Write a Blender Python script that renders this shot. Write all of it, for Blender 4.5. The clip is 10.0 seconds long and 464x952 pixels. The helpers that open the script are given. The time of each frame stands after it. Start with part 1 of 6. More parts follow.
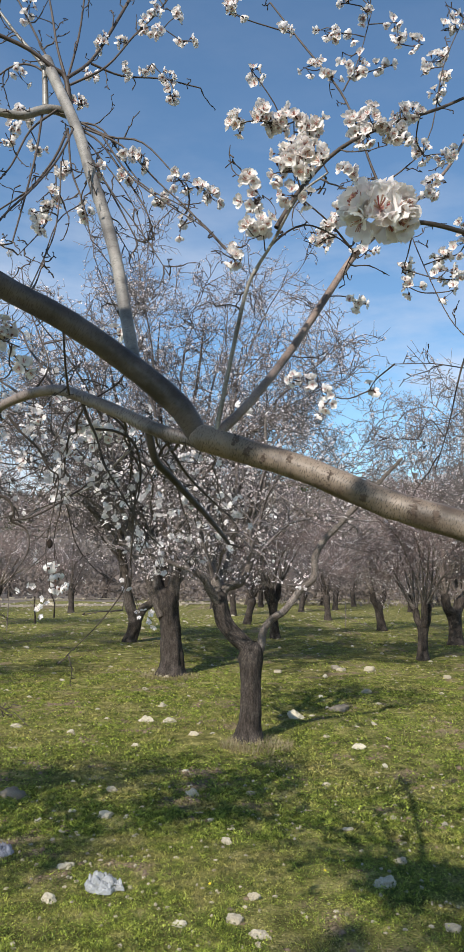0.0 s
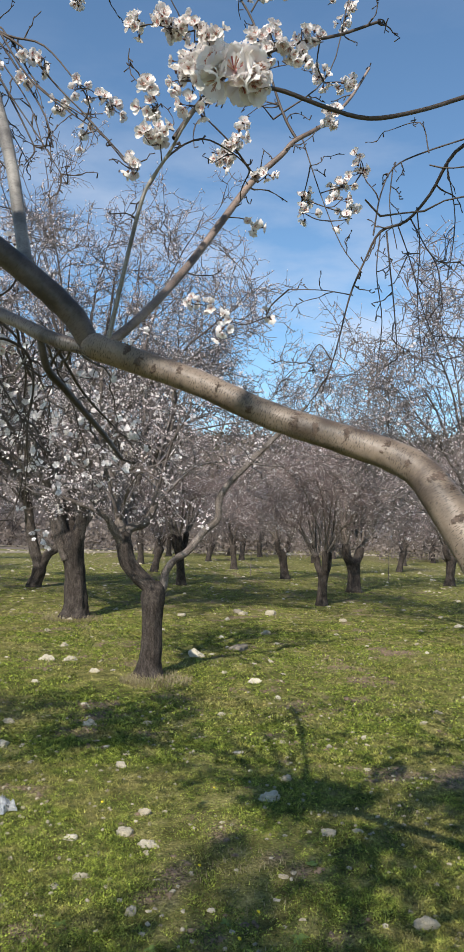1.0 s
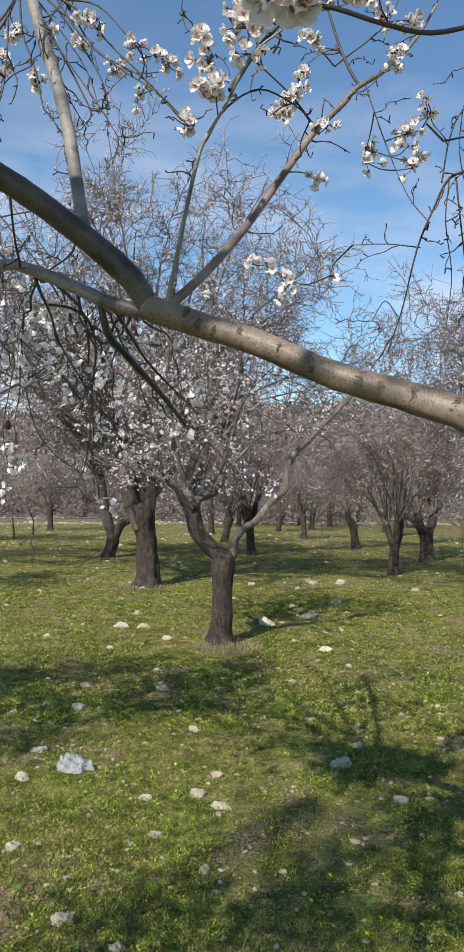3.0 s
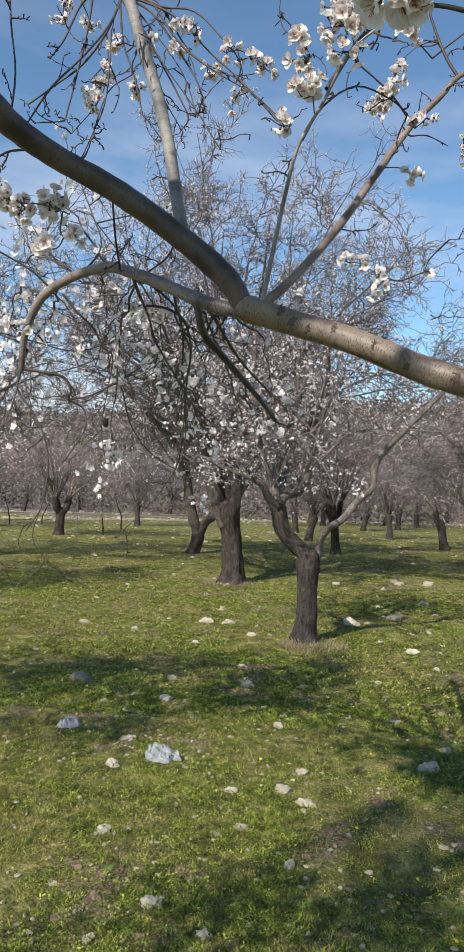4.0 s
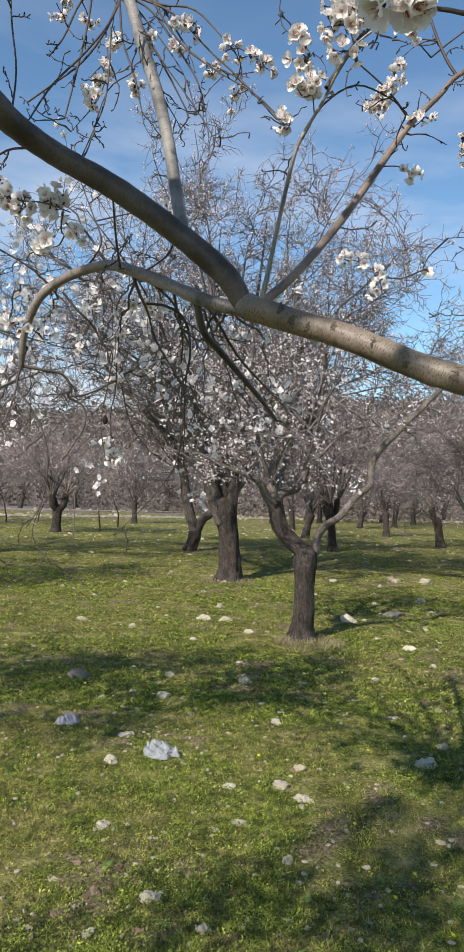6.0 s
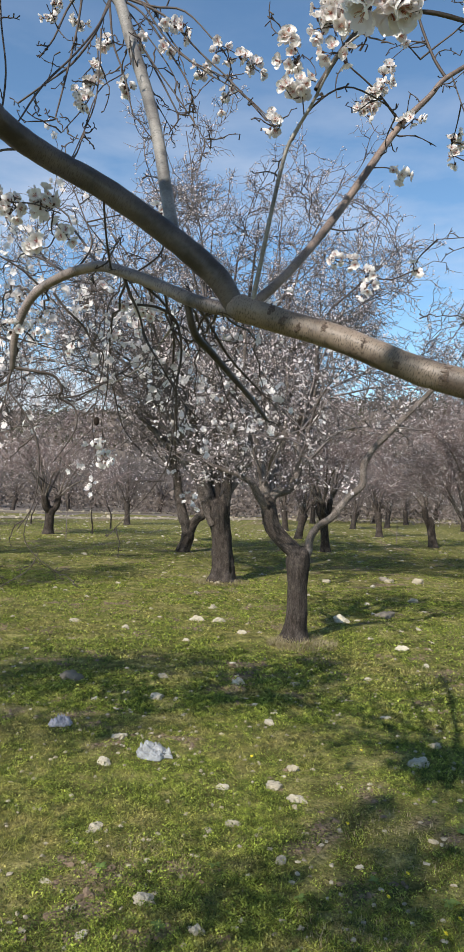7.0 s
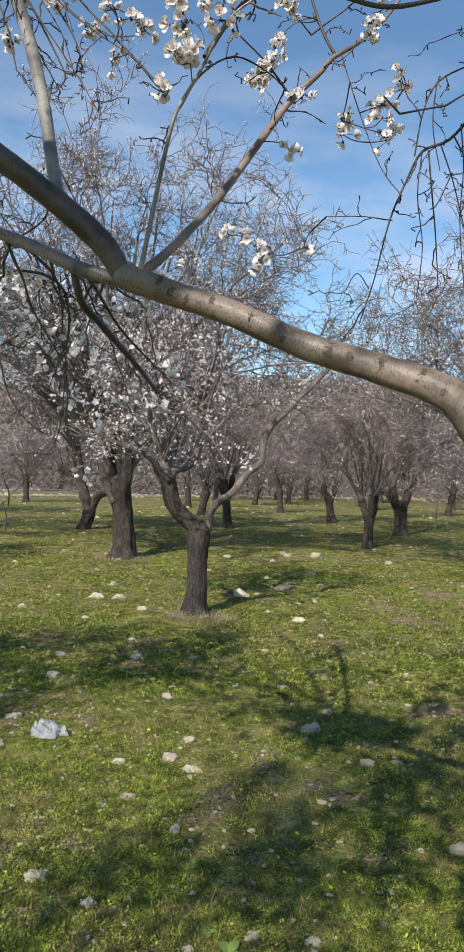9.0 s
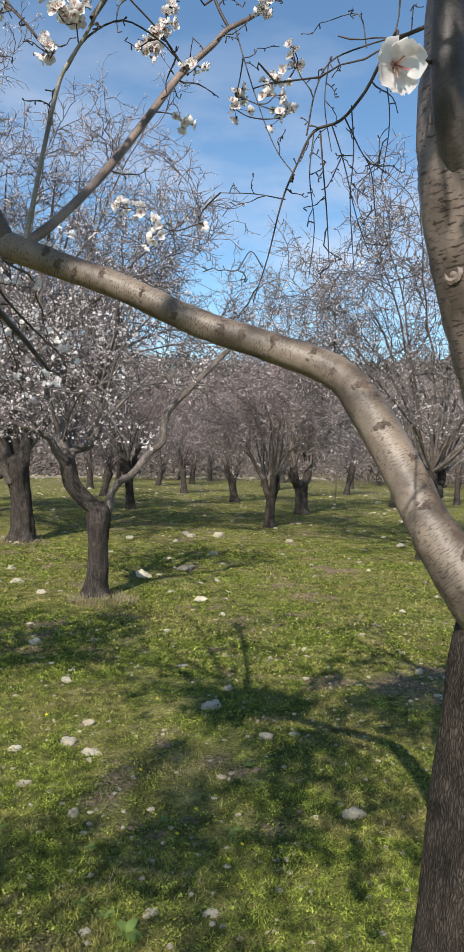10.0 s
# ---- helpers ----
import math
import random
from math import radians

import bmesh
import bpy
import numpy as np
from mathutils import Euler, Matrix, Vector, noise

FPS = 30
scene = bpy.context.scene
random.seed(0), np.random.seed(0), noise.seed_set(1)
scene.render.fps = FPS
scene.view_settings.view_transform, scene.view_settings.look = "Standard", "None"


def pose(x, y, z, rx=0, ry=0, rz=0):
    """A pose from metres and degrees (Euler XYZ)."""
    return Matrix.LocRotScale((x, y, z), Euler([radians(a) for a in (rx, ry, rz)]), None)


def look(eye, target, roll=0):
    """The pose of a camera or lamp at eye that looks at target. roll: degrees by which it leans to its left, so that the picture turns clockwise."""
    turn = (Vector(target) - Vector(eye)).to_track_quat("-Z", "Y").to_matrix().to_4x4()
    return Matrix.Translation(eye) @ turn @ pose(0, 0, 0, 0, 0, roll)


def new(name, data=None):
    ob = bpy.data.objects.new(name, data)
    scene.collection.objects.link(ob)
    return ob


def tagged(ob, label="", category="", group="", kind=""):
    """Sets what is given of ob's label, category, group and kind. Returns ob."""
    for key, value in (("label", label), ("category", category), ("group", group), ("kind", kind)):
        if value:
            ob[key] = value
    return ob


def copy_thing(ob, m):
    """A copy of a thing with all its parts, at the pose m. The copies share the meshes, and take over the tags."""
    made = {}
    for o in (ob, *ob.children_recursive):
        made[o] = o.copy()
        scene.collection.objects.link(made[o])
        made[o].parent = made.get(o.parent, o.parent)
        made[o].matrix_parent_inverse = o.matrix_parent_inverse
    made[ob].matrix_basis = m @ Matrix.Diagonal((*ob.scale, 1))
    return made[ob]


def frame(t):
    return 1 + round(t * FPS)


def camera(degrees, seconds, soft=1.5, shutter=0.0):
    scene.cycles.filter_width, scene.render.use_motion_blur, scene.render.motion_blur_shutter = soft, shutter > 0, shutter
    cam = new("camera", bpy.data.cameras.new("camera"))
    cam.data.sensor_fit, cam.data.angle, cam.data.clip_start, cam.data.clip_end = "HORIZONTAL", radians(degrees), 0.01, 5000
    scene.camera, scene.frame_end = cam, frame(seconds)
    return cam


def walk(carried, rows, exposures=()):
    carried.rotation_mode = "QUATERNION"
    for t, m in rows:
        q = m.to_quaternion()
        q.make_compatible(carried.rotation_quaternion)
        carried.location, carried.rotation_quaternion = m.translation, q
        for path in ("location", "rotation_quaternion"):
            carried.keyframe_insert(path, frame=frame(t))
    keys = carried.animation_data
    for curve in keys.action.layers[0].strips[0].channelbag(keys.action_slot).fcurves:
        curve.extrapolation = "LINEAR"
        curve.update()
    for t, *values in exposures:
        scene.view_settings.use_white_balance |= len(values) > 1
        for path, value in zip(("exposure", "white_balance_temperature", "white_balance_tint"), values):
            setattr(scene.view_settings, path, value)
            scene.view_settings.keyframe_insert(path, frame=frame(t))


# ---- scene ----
cam = camera(35.5, 10.0, soft=1.2)
PATH = [
    (0, (-0.075, -0.282, 1.674), (-0.108, 1.702, 1.923), 1.2),
    (0.5, (-0.043, -0.301, 1.612), (0.07, 1.681, 1.86), 2.0),
    (1, (-0.015, -0.329, 1.565), (0.198, 1.655, 1.691), 2.3),
    (1.5, (-0.001, -0.328, 1.564), (0.155, 1.663, 1.675), 1.5),
    (2, (0.013, -0.316, 1.558), (0.165, 1.677, 1.633), 1.3),
    (2.5, (0.018, -0.306, 1.559), (0.171, 1.687, 1.619), 1.2),
    (3, (0.003, -0.3, 1.548), (0.029, 1.7, 1.587), 1.6),
    (4.3, (-0.025, -0.326, 1.543), (-0.248, 1.661, 1.565), 2.2),
    (4.5, (-0.029, -0.326, 1.543), (-0.249, 1.662, 1.561), 2.0),
    (5, (-0.024, -0.335, 1.542), (-0.213, 1.656, 1.569), 2.6),
    (6.5, (-0.026, -0.332, 1.543), (-0.22, 1.659, 1.56), 2.1),
    (7, (-0.021, -0.335, 1.542), (-0.197, 1.657, 1.565), 2.1),
    (7.5, (-0.018, -0.331, 1.543), (-0.189, 1.662, 1.558), 2.0),
    (8, (-0.007, -0.323, 1.539), (-0.116, 1.674, 1.534), 2.0),
    (8.5, (0.005, -0.316, 1.536), (-0.003, 1.683, 1.526), 2.3),
    (9, (0.02, -0.333, 1.533), (0.11, 1.665, 1.502), 2.2),
    (9.5, (0.032, -0.323, 1.53), (0.246, 1.665, 1.47), 2.1),
    (10, (0.049, -0.321, 1.529), (0.403, 1.646, 1.454), 2.1),
]
walk(cam, [(t, look(e, g, r)) for t, e, g, r in PATH])

# ---- world, sun ----
SUN_EL, SUN_AZ = 38.0, 28.0          # shadows fall towards +y, leaning to +x
s_el, s_az = radians(SUN_EL), radians(SUN_AZ)
SHADE_X, SHADE_Y = math.sin(s_az) / math.tan(s_el), math.cos(s_az) / math.tan(s_el)   # shift of a shadow for each metre of height
to_sun = Vector((-math.sin(s_az) * math.cos(s_el), -math.cos(s_az) * math.cos(s_el), math.sin(s_el)))

world = bpy.data.worlds.new("sky")
scene.world = world
world.use_nodes = True
wn, wl = world.node_tree.nodes, world.node_tree.links
wn.clear()
w_out = wn.new("ShaderNodeOutputWorld")
w_bg = wn.new("ShaderNodeBackground")
w_sky = wn.new("ShaderNodeTexSky")
w_sky.sky_type = "NISHITA"
w_sky.sun_disc = False
w_sky.sun_elevation = s_el
w_sky.sun_rotation = math.atan2(to_sun.x, to_sun.y)
w_sky.air_density, w_sky.dust_density, w_sky.ozone_density = 1.0, 0.15, 1.6
w_bg.inputs["Strength"].default_value = 0.122
scene.view_settings.exposure = 0.33
# thin cloud veils and low banks
w_tc = wn.new("ShaderNodeTexCoord")
w_map = wn.new("ShaderNodeMapping")
w_map.inputs["Scale"].default_value = (1.5, 1.5, 4.5)
w_map.inputs["Rotation"].default_value = (0.35, 0.25, 0.4)
w_noise = wn.new("ShaderNodeTexNoise")
w_noise.inputs["Scale"].default_value = 2.1
w_noise.inputs["Detail"].default_value = 7.0
w_noise.inputs["Roughness"].default_value = 0.55
w_ramp = wn.new("ShaderNodeValToRGB")
w_ramp.color_ramp.elements[0].position, w_ramp.color_ramp.elements[1].position = 0.47, 0.72
w_sep = wn.new("ShaderNodeSeparateXYZ")
w_low = wn.new("ShaderNodeMapRange")
w_low.inputs["From Min"].default_value, w_low.inputs["From Max"].default_value = 0.12, 0.55
w_low.inputs["To Min"].default_value, w_low.inputs["To Max"].default_value = 1.0, 0.06
w_mul = wn.new("ShaderNodeMath")
w_mul.operation = "MULTIPLY"
w_mix = wn.new("ShaderNodeMixRGB")
w_mix.inputs["Color2"].default_value = (5.6, 5.75, 6.3, 1)
wl.new(w_tc.outputs["Generated"], w_map.inputs["Vector"])
wl.new(w_map.outputs["Vector"], w_noise.inputs["Vector"])
wl.new(w_noise.outputs["Fac"], w_ramp.inputs["Fac"])
wl.new(w_tc.outputs["Generated"], w_sep.inputs["Vector"])
wl.new(w_sep.outputs["Z"], w_low.inputs["Value"])
wl.new(w_ramp.outputs["Color"], w_mul.inputs[0])
wl.new(w_low.outputs["Result"], w_mul.inputs[1])
wl.new(w_mul.outputs["Value"], w_mix.inputs["Fac"])
w_tint = wn.new("ShaderNodeMixRGB")
w_tint.blend_type = "MULTIPLY"
w_tint.inputs["Fac"].default_value = 1.0
w_tint.inputs["Color2"].default_value = (0.84, 1.01, 1.07, 1)
wl.new(w_sky.outputs["Color"], w_tint.inputs["Color1"])
wl.new(w_tint.outputs["Color"], w_mix.inputs["Color1"])
wl.new(w_mix.outputs["Color"], w_bg.inputs["Color"])
wl.new(w_bg.outputs["Background"], w_out.inputs["Surface"])

sun = new("sun", bpy.data.lights.new("sun", "SUN"))
sun.data.energy, sun.data.angle, sun.data.color = 5.0, radians(0.55), (1.0, 0.94, 0.85)
sun.matrix_world = look(to_sun * 60, (0, 0, 0))


# ---- materials ----
def material(name):
    m = bpy.data.materials.new(name)
    m.use_nodes = True
    nt = m.node_tree
    return m, nt.nodes, nt.links, nt.nodes["Principled BSDF"]


def ramp(nodes, *stops):
    r = nodes.new("ShaderNodeValToRGB")
    e = r.color_ramp.elements
    while len(e) < len(stops):
        e.new(0.5)
    for el, (pos, col) in zip(e, stops):
        el.position, el.color = pos, (*col, 1)
    return r


def tex_noise(nodes, links, source, scale, detail=4.0, rough=0.6, stretch=None):
    n = nodes.new("ShaderNodeTexNoise")
    n.inputs["Scale"].default_value, n.inputs["Detail"].default_value, n.inputs["Roughness"].default_value = scale, detail, rough
    if stretch:
        mp = nodes.new("ShaderNodeMapping")
        mp.inputs["Scale"].default_value = stretch
        links.new(source, mp.inputs["Vector"])
        source = mp.outputs["Vector"]
    links.new(source, n.inputs["Vector"])
    return n


def mixrgb(nodes, links, fac, a, b, kind="MIX"):
    m = nodes.new("ShaderNodeMixRGB")
    m.blend_type = kind
    for sock, v in (("Fac", fac), ("Color1", a), ("Color2", b)):
        if isinstance(v, (int, float)):
            m.inputs[sock].default_value = v
        elif isinstance(v, tuple):
            m.inputs[sock].default_value = (*v, 1)
        else:
            links.new(v, m.inputs[sock])
    return m.outputs["Color"]


def bump(nodes, links, bsdf, height, strength, distance):
    b = nodes.new("ShaderNodeBump")
    b.inputs["Strength"].default_value, b.inputs["Distance"].default_value = strength, distance
    links.new(height, b.inputs["Height"])
    links.new(b.outputs["Normal"], bsdf.inputs["Normal"])


def make_smooth_bark(name, light, dark, lenticel=0.85, grain=1.0, sheen=0.46):
    """Satin young bark: grey-brown, cross-wise lenticels and dark scars. UV in metres, v along the limb."""
    m, n, l, b = material(name)
    uv = n.new("ShaderNodeUVMap").outputs["UV"]
    tc = n.new("ShaderNodeTexCoord").outputs["Object"]
    big = tex_noise(n, l, tc, 9.0, 5, 0.6)
    base = ramp(n, (0.36, dark), (0.50, light), (0.66, tuple(min(1, c * 1.45) for c in light)))
    l.new(big.outputs["Fac"], base.inputs["Fac"])
    fine = tex_noise(n, l, tc, 130.0, 4, 0.7)
    col = mixrgb(n, l, 0.28, base.outputs["Color"], fine.outputs["Fac"], "OVERLAY")
    dash = tex_noise(n, l, uv, 1.0, 2, 0.5, (95 * grain, 330 * grain, 1))
    dr = ramp(n, (0.55, (0, 0, 0)), (0.60, (1, 1, 1)))
    l.new(dash.outputs["Fac"], dr.inputs["Fac"])
    patch = tex_noise(n, l, tc, 14.0, 3, 0.6)
    pr = ramp(n, (0.36, (0.15, 0.15, 0.15)), (0.50, (1, 1, 1)))
    l.new(patch.outputs["Fac"], pr.inputs["Fac"])
    dm = mixrgb(n, l, 1.0, dr.outputs["Color"], pr.outputs["Color"], "MULTIPLY")
    sc = n.new("ShaderNodeMath")
    sc.operation = "MULTIPLY"
    sc.inputs[1].default_value = lenticel
    l.new(dm, sc.inputs[0])
    col = mixrgb(n, l, sc.outputs["Value"], col, (0.035, 0.025, 0.02))
    ring = tex_noise(n, l, uv, 1.0, 4, 0.7, (8, 34, 1))
    rr = ramp(n, (0.61, (0, 0, 0)), (0.67, (1, 1, 1)))
    l.new(ring.outputs["Fac"], rr.inputs["Fac"])
    rs = n.new("ShaderNodeMath")
    rs.operation = "MULTIPLY"
    rs.inputs[1].default_value = lenticel * 0.8
    l.new(rr.outputs["Color"], rs.inputs[0])
    col = mixrgb(n, l, rs.outputs["Value"], col, (0.05, 0.035, 0.028))
    l.new(col, b.inputs["Base Color"])
    b.inputs["Roughness"].default_value = sheen
    b.inputs["Specular IOR Level"].default_value = 0.5
    h = mixrgb(n, l, 0.5, dm, fine.outputs["Fac"], "SUBTRACT")
    bump(n, l, b, h, 0.25, 0.0015)
    return m


def make_rough_bark(name, light, dark, scale=1.0):
    m, n, l, b = material(name)
    uv = n.new("ShaderNodeUVMap").outputs["UV"]
    tc = n.new("ShaderNodeTexCoord").outputs["Object"]
    f = tex_noise(n, l, uv, 1.0, 6, 0.7, (55 * scale, 11 * scale, 1))
    v = n.new("ShaderNodeTexVoronoi")
    v.feature = "DISTANCE_TO_EDGE"
    mp = n.new("ShaderNodeMapping")
    mp.inputs["Scale"].default_value = (34 * scale, 9 * scale, 1)
    wob = tex_noise(n, l, uv, 14.0, 3, 0.6)
    add = mixrgb(n, l, 0.025, uv, wob.outputs["Color"], "ADD")
    l.new(add, mp.inputs["Vector"])
    l.new(mp.outputs["Vector"], v.inputs["Vector"])
    vr = ramp(n, (0.0, (0, 0, 0)), (0.22, (1, 1, 1)))
    l.new(v.outputs["Distance"], vr.inputs["Fac"])
    col = ramp(n, (0.25, dark), (0.55, light), (0.8, tuple(c * 1.5 for c in light)))
    l.new(f.outputs["Fac"], col.inputs["Fac"])
    c2 = mixrgb(n, l, 1.0, col.outputs["Color"], mixrgb(n, l, 0.35, vr.outputs["Color"], (1.0, 1.0, 1.0)), "MULTIPLY")
    mott = tex_noise(n, l, tc, 6.0, 4, 0.6)
    mr = ramp(n, (0.35, (0.6, 0.55, 0.5)), (0.7, (1.25, 1.2, 1.15)))
    l.new(mott.outputs["Fac"], mr.inputs["Fac"])
    c3 = mixrgb(n, l, 1.0, c2, mr.outputs["Color"], "MULTIPLY")
    l.new(c3, b.inputs["Base Color"])
    b.inputs["Roughness"].default_value = 0.9
    b.inputs["Specular IOR Level"].default_value = 0.2
    h = mixrgb(n, l, 0.5, f.outputs["Fac"], vr.outputs["Color"], "MULTIPLY")
    bump(n, l, b, h, 0.9, 0.012)
    return m


def make_twig(name, light, dark):
    m, n, l, b = material(name)
    tc = n.new("ShaderNodeTexCoord").outputs["Object"]
    f = tex_noise(n, l, tc, 18.0, 4, 0.7)
    col = ramp(n, (0.3, dark), (0.7, light))
    l.new(f.outputs["Fac"], col.inputs["Fac"])
    g = n.new("ShaderNodeNewGeometry")
    v = ramp(n, (0.0, (0.7, 0.7, 0.72)), (1.0, (1.3, 1.25, 1.2)))
    l.new(g.outputs["Random Per Island"], v.inputs["Fac"])
    l.new(mixrgb(n, l, 1.0, col.outputs["Color"], v.outputs["Color"], "MULTIPLY"), b.inputs["Base Color"])
    b.inputs["Roughness"].default_value = 0.6
    b.inputs["Specular IOR Level"].default_value = 0.35
    return m


def make_leafy(name, c0, c1, trans=0.35, rough=0.6, attr="island"):
    """Thin, partly see-through tissue: blades, petals."""
    m, n, l, b = material(name)
    g = n.new("ShaderNodeNewGeometry")
    col = ramp(n, (0.0, c0), (1.0, c1))
    l.new(g.outputs["Random Per Island"], col.inputs["Fac"])
    l.new(col.outputs["Color"], b.inputs["Base Color"])
    b.inputs["Roughness"].default_value = rough
    b.inputs["Specular IOR Level"].default_value = 0.25
    t = n.new("ShaderNodeBsdfTranslucent")
    l.new(col.outputs["Color"], t.inputs["Color"])
    mx = n.new("ShaderNodeMixShader")
    mx.inputs["Fac"].default_value = trans
    l.new(b.outputs["BSDF"], mx.inputs[1])
    l.new(t.outputs["BSDF"], mx.inputs[2])
    l.new(mx.outputs["Shader"], n["Material Output"].inputs["Surface"])
    return m


def make_grass():
    """Short meadow blades: fresh and yellowing patches, each blade a little different."""
    m, n, l, b = material("grass_blade")
    g = n.new("ShaderNodeNewGeometry")
    tc = n.new("ShaderNodeTexCoord").outputs["Object"]
    big = tex_noise(n, l, tc, 0.9, 4, 0.6)
    mid = tex_noise(n, l, tc, 5.0, 3, 0.6)
    fresh = ramp(n, (0.0, (0.052, 0.080, 0.014)), (1.0, (0.375, 0.44, 0.085)))
    dull = ramp(n, (0.0, (0.105, 0.095, 0.035)), (1.0, (0.47, 0.42, 0.155)))
    for r in (fresh, dull):
        l.new(g.outputs["Random Per Island"], r.inputs["Fac"])
    mr = ramp(n, (0.48, (0, 0, 0)), (0.60, (1, 1, 1)))
    l.new(mixrgb(n, l, 0.45, big.outputs["Fac"], mid.outputs["Fac"]), mr.inputs["Fac"])
    col = mixrgb(n, l, mr.outputs["Color"], fresh.outputs["Color"], dull.outputs["Color"])
    tuft_ = tex_noise(n, l, tc, 19.0, 3, 0.6)
    tr = ramp(n, (0.36, (0.36, 0.40, 0.42)), (0.64, (1.55, 1.5, 1.3)))
    l.new(tuft_.outputs["Fac"], tr.inputs["Fac"])
    col = mixrgb(n, l, 1.0, col, tr.outputs["Color"], "MULTIPLY")
    l.new(col, b.inputs["Base Color"])
    b.inputs["Roughness"].default_value = 0.55
    b.inputs["Specular IOR Level"].default_value = 0.25
    t = n.new("ShaderNodeBsdfTranslucent")
    l.new(col, t.inputs["Color"])
    mx = n.new("ShaderNodeMixShader")
    mx.inputs["Fac"].default_value = 0.35
    l.new(b.outputs["BSDF"], mx.inputs[1])
    l.new(t.outputs["BSDF"], mx.inputs[2])
    l.new(mx.outputs["Shader"], n["Material Output"].inputs["Surface"])
    return m


def make_ground():
    m, n, l, b = material("meadow_soil")
    tc = n.new("ShaderNodeTexCoord").outputs["Object"]
    mid = tex_noise(n, l, tc, 5.0, 6, 0.65)
    fine = tex_noise(n, l, tc, 60.0, 5, 0.7)
    green = ramp(n, (0.3, (0.044, 0.044, 0.015)), (0.52, (0.17, 0.165, 0.052)), (0.75, (0.40, 0.355, 0.16)))
    l.new(mid.outputs["Fac"], green.inputs["Fac"])
    dry = ramp(n, (0.3, (0.085, 0.060, 0.040)), (0.7, (0.32, 0.245, 0.17)))
    l.new(fine.outputs["Fac"], dry.inputs["Fac"])
    patch = n.new("ShaderNodeAttribute")
    patch.attribute_name = "bare"
    col = mixrgb(n, l, patch.outputs["Fac"], green.outputs["Color"], dry.outputs["Color"])
    vr = ramp(n, (0.32, (0.35, 0.36, 0.34)), (0.68, (1.55, 1.5, 1.4)))
    l.new(fine.outputs["Fac"], vr.inputs["Fac"])
    col = mixrgb(n, l, 1.0, col, vr.outputs["Color"], "MULTIPLY")
    l.new(col, b.inputs["Base Color"])
    b.inputs["Roughness"].default_value = 0.95
    b.inputs["Specular IOR Level"].default_value = 0.1
    bump(n, l, b, mixrgb(n, l, 0.5, fine.outputs["Fac"], mid.outputs["Fac"]), 0.8, 0.03)
    return m


def make_slope():
    """Dry hillside: brown-grey earth, straw and low bare growth."""
    m, n, l, b = material("dry_hillside")
    tc = n.new("ShaderNodeTexCoord").outputs["Object"]
    f = tex_noise(n, l, tc, 0.35, 7, 0.7)
    r = ramp(n, (0.35, (0.10, 0.078, 0.062)), (0.55, (0.17, 0.138, 0.112)), (0.72, (0.25, 0.21, 0.165)))
    l.new(f.outputs["Fac"], r.inputs["Fac"])
    l.new(r.outputs["Color"], b.inputs["Base Color"])
    b.inputs["Roughness"].default_value = 0.95
    bump(n, l, b, f.outputs["Fac"], 0.8, 0.5)
    return m


def make_stone(name, light, dark):
    m, n, l, b = material(name)
    tc = n.new("ShaderNodeTexCoord").outputs["Object"]
    f = tex_noise(n, l, tc, 26.0, 6, 0.65)
    col = ramp(n, (0.32, dark), (0.55, light), (0.8, tuple(min(0.8, c * 1.15) for c in light)))
    l.new(f.outputs["Fac"], col.inputs["Fac"])
    oi = n.new("ShaderNodeObjectInfo")
    v = ramp(n, (0.0, (0.75, 0.72, 0.66)), (1.0, (1.1, 1.1, 1.1)))
    l.new(oi.outputs["Random"], v.inputs["Fac"])
    l.new(mixrgb(n, l, 1.0, col.outputs["Color"], v.outputs["Color"], "MULTIPLY"), b.inputs["Base Color"])
    b.inputs["Roughness"].default_value = 0.85
    bump(n, l, b, f.outputs["Fac"], 0.6, 0.006)
    return m


BARK_LIMB = make_smooth_bark("satin_limb_bark", (0.175, 0.136, 0.105), (0.085, 0.062, 0.047), 0.7, sheen=0.53)
BARK_GREY = make_smooth_bark("grey_limb_bark", (0.225, 0.21, 0.19), (0.12, 0.11, 0.10), 0.4, sheen=0.4)
BARK_TRUNK = make_rough_bark("furrowed_trunk_bark", (0.105, 0.090, 0.081), (0.008, 0.0065, 0.006), 0.75)
BARK_OLD = make_rough_bark("grey_old_bark", (0.32, 0.285, 0.265), (0.10, 0.086, 0.078), 1.3)
TWIG = make_twig("twig_bark", (0.21, 0.18, 0.16), (0.09, 0.073, 0.063))
TWIG_FAR = make_twig("far_twig_bark", (0.185, 0.158, 0.154), (0.085, 0.071, 0.069))
BARK_LOW = make_rough_bark("dark_limb_furrows", (0.17, 0.148, 0.135), (0.03, 0.025, 0.022), 0.9)
BARK_FAR = make_rough_bark("far_limb_bark", (0.22, 0.19, 0.175), (0.08, 0.066, 0.06))
TWIG_MID = make_twig("grey_twig_bark", (0.22, 0.195, 0.192), (0.07, 0.06, 0.06))
TWIG_ROW = make_twig("reddish_twig_bark", (0.35, 0.275, 0.262), (0.13, 0.10, 0.095))
BOUGH = make_twig("bough_bark", (0.20, 0.172, 0.163), (0.06, 0.05, 0.047))
PETAL = make_leafy("almond_petal", (0.86, 0.775, 0.77), (0.91, 0.875, 0.865), 0.4, 0.5)
BUD = make_leafy("bud_scale", (0.70, 0.595, 0.59), (0.90, 0.84, 0.835), 0.3, 0.6)
GRASS = make_grass()
STRAW = make_leafy("dry_straw", (0.22, 0.17, 0.09), (0.42, 0.36, 0.22), 0.3, 0.7)
GROUND = make_ground()
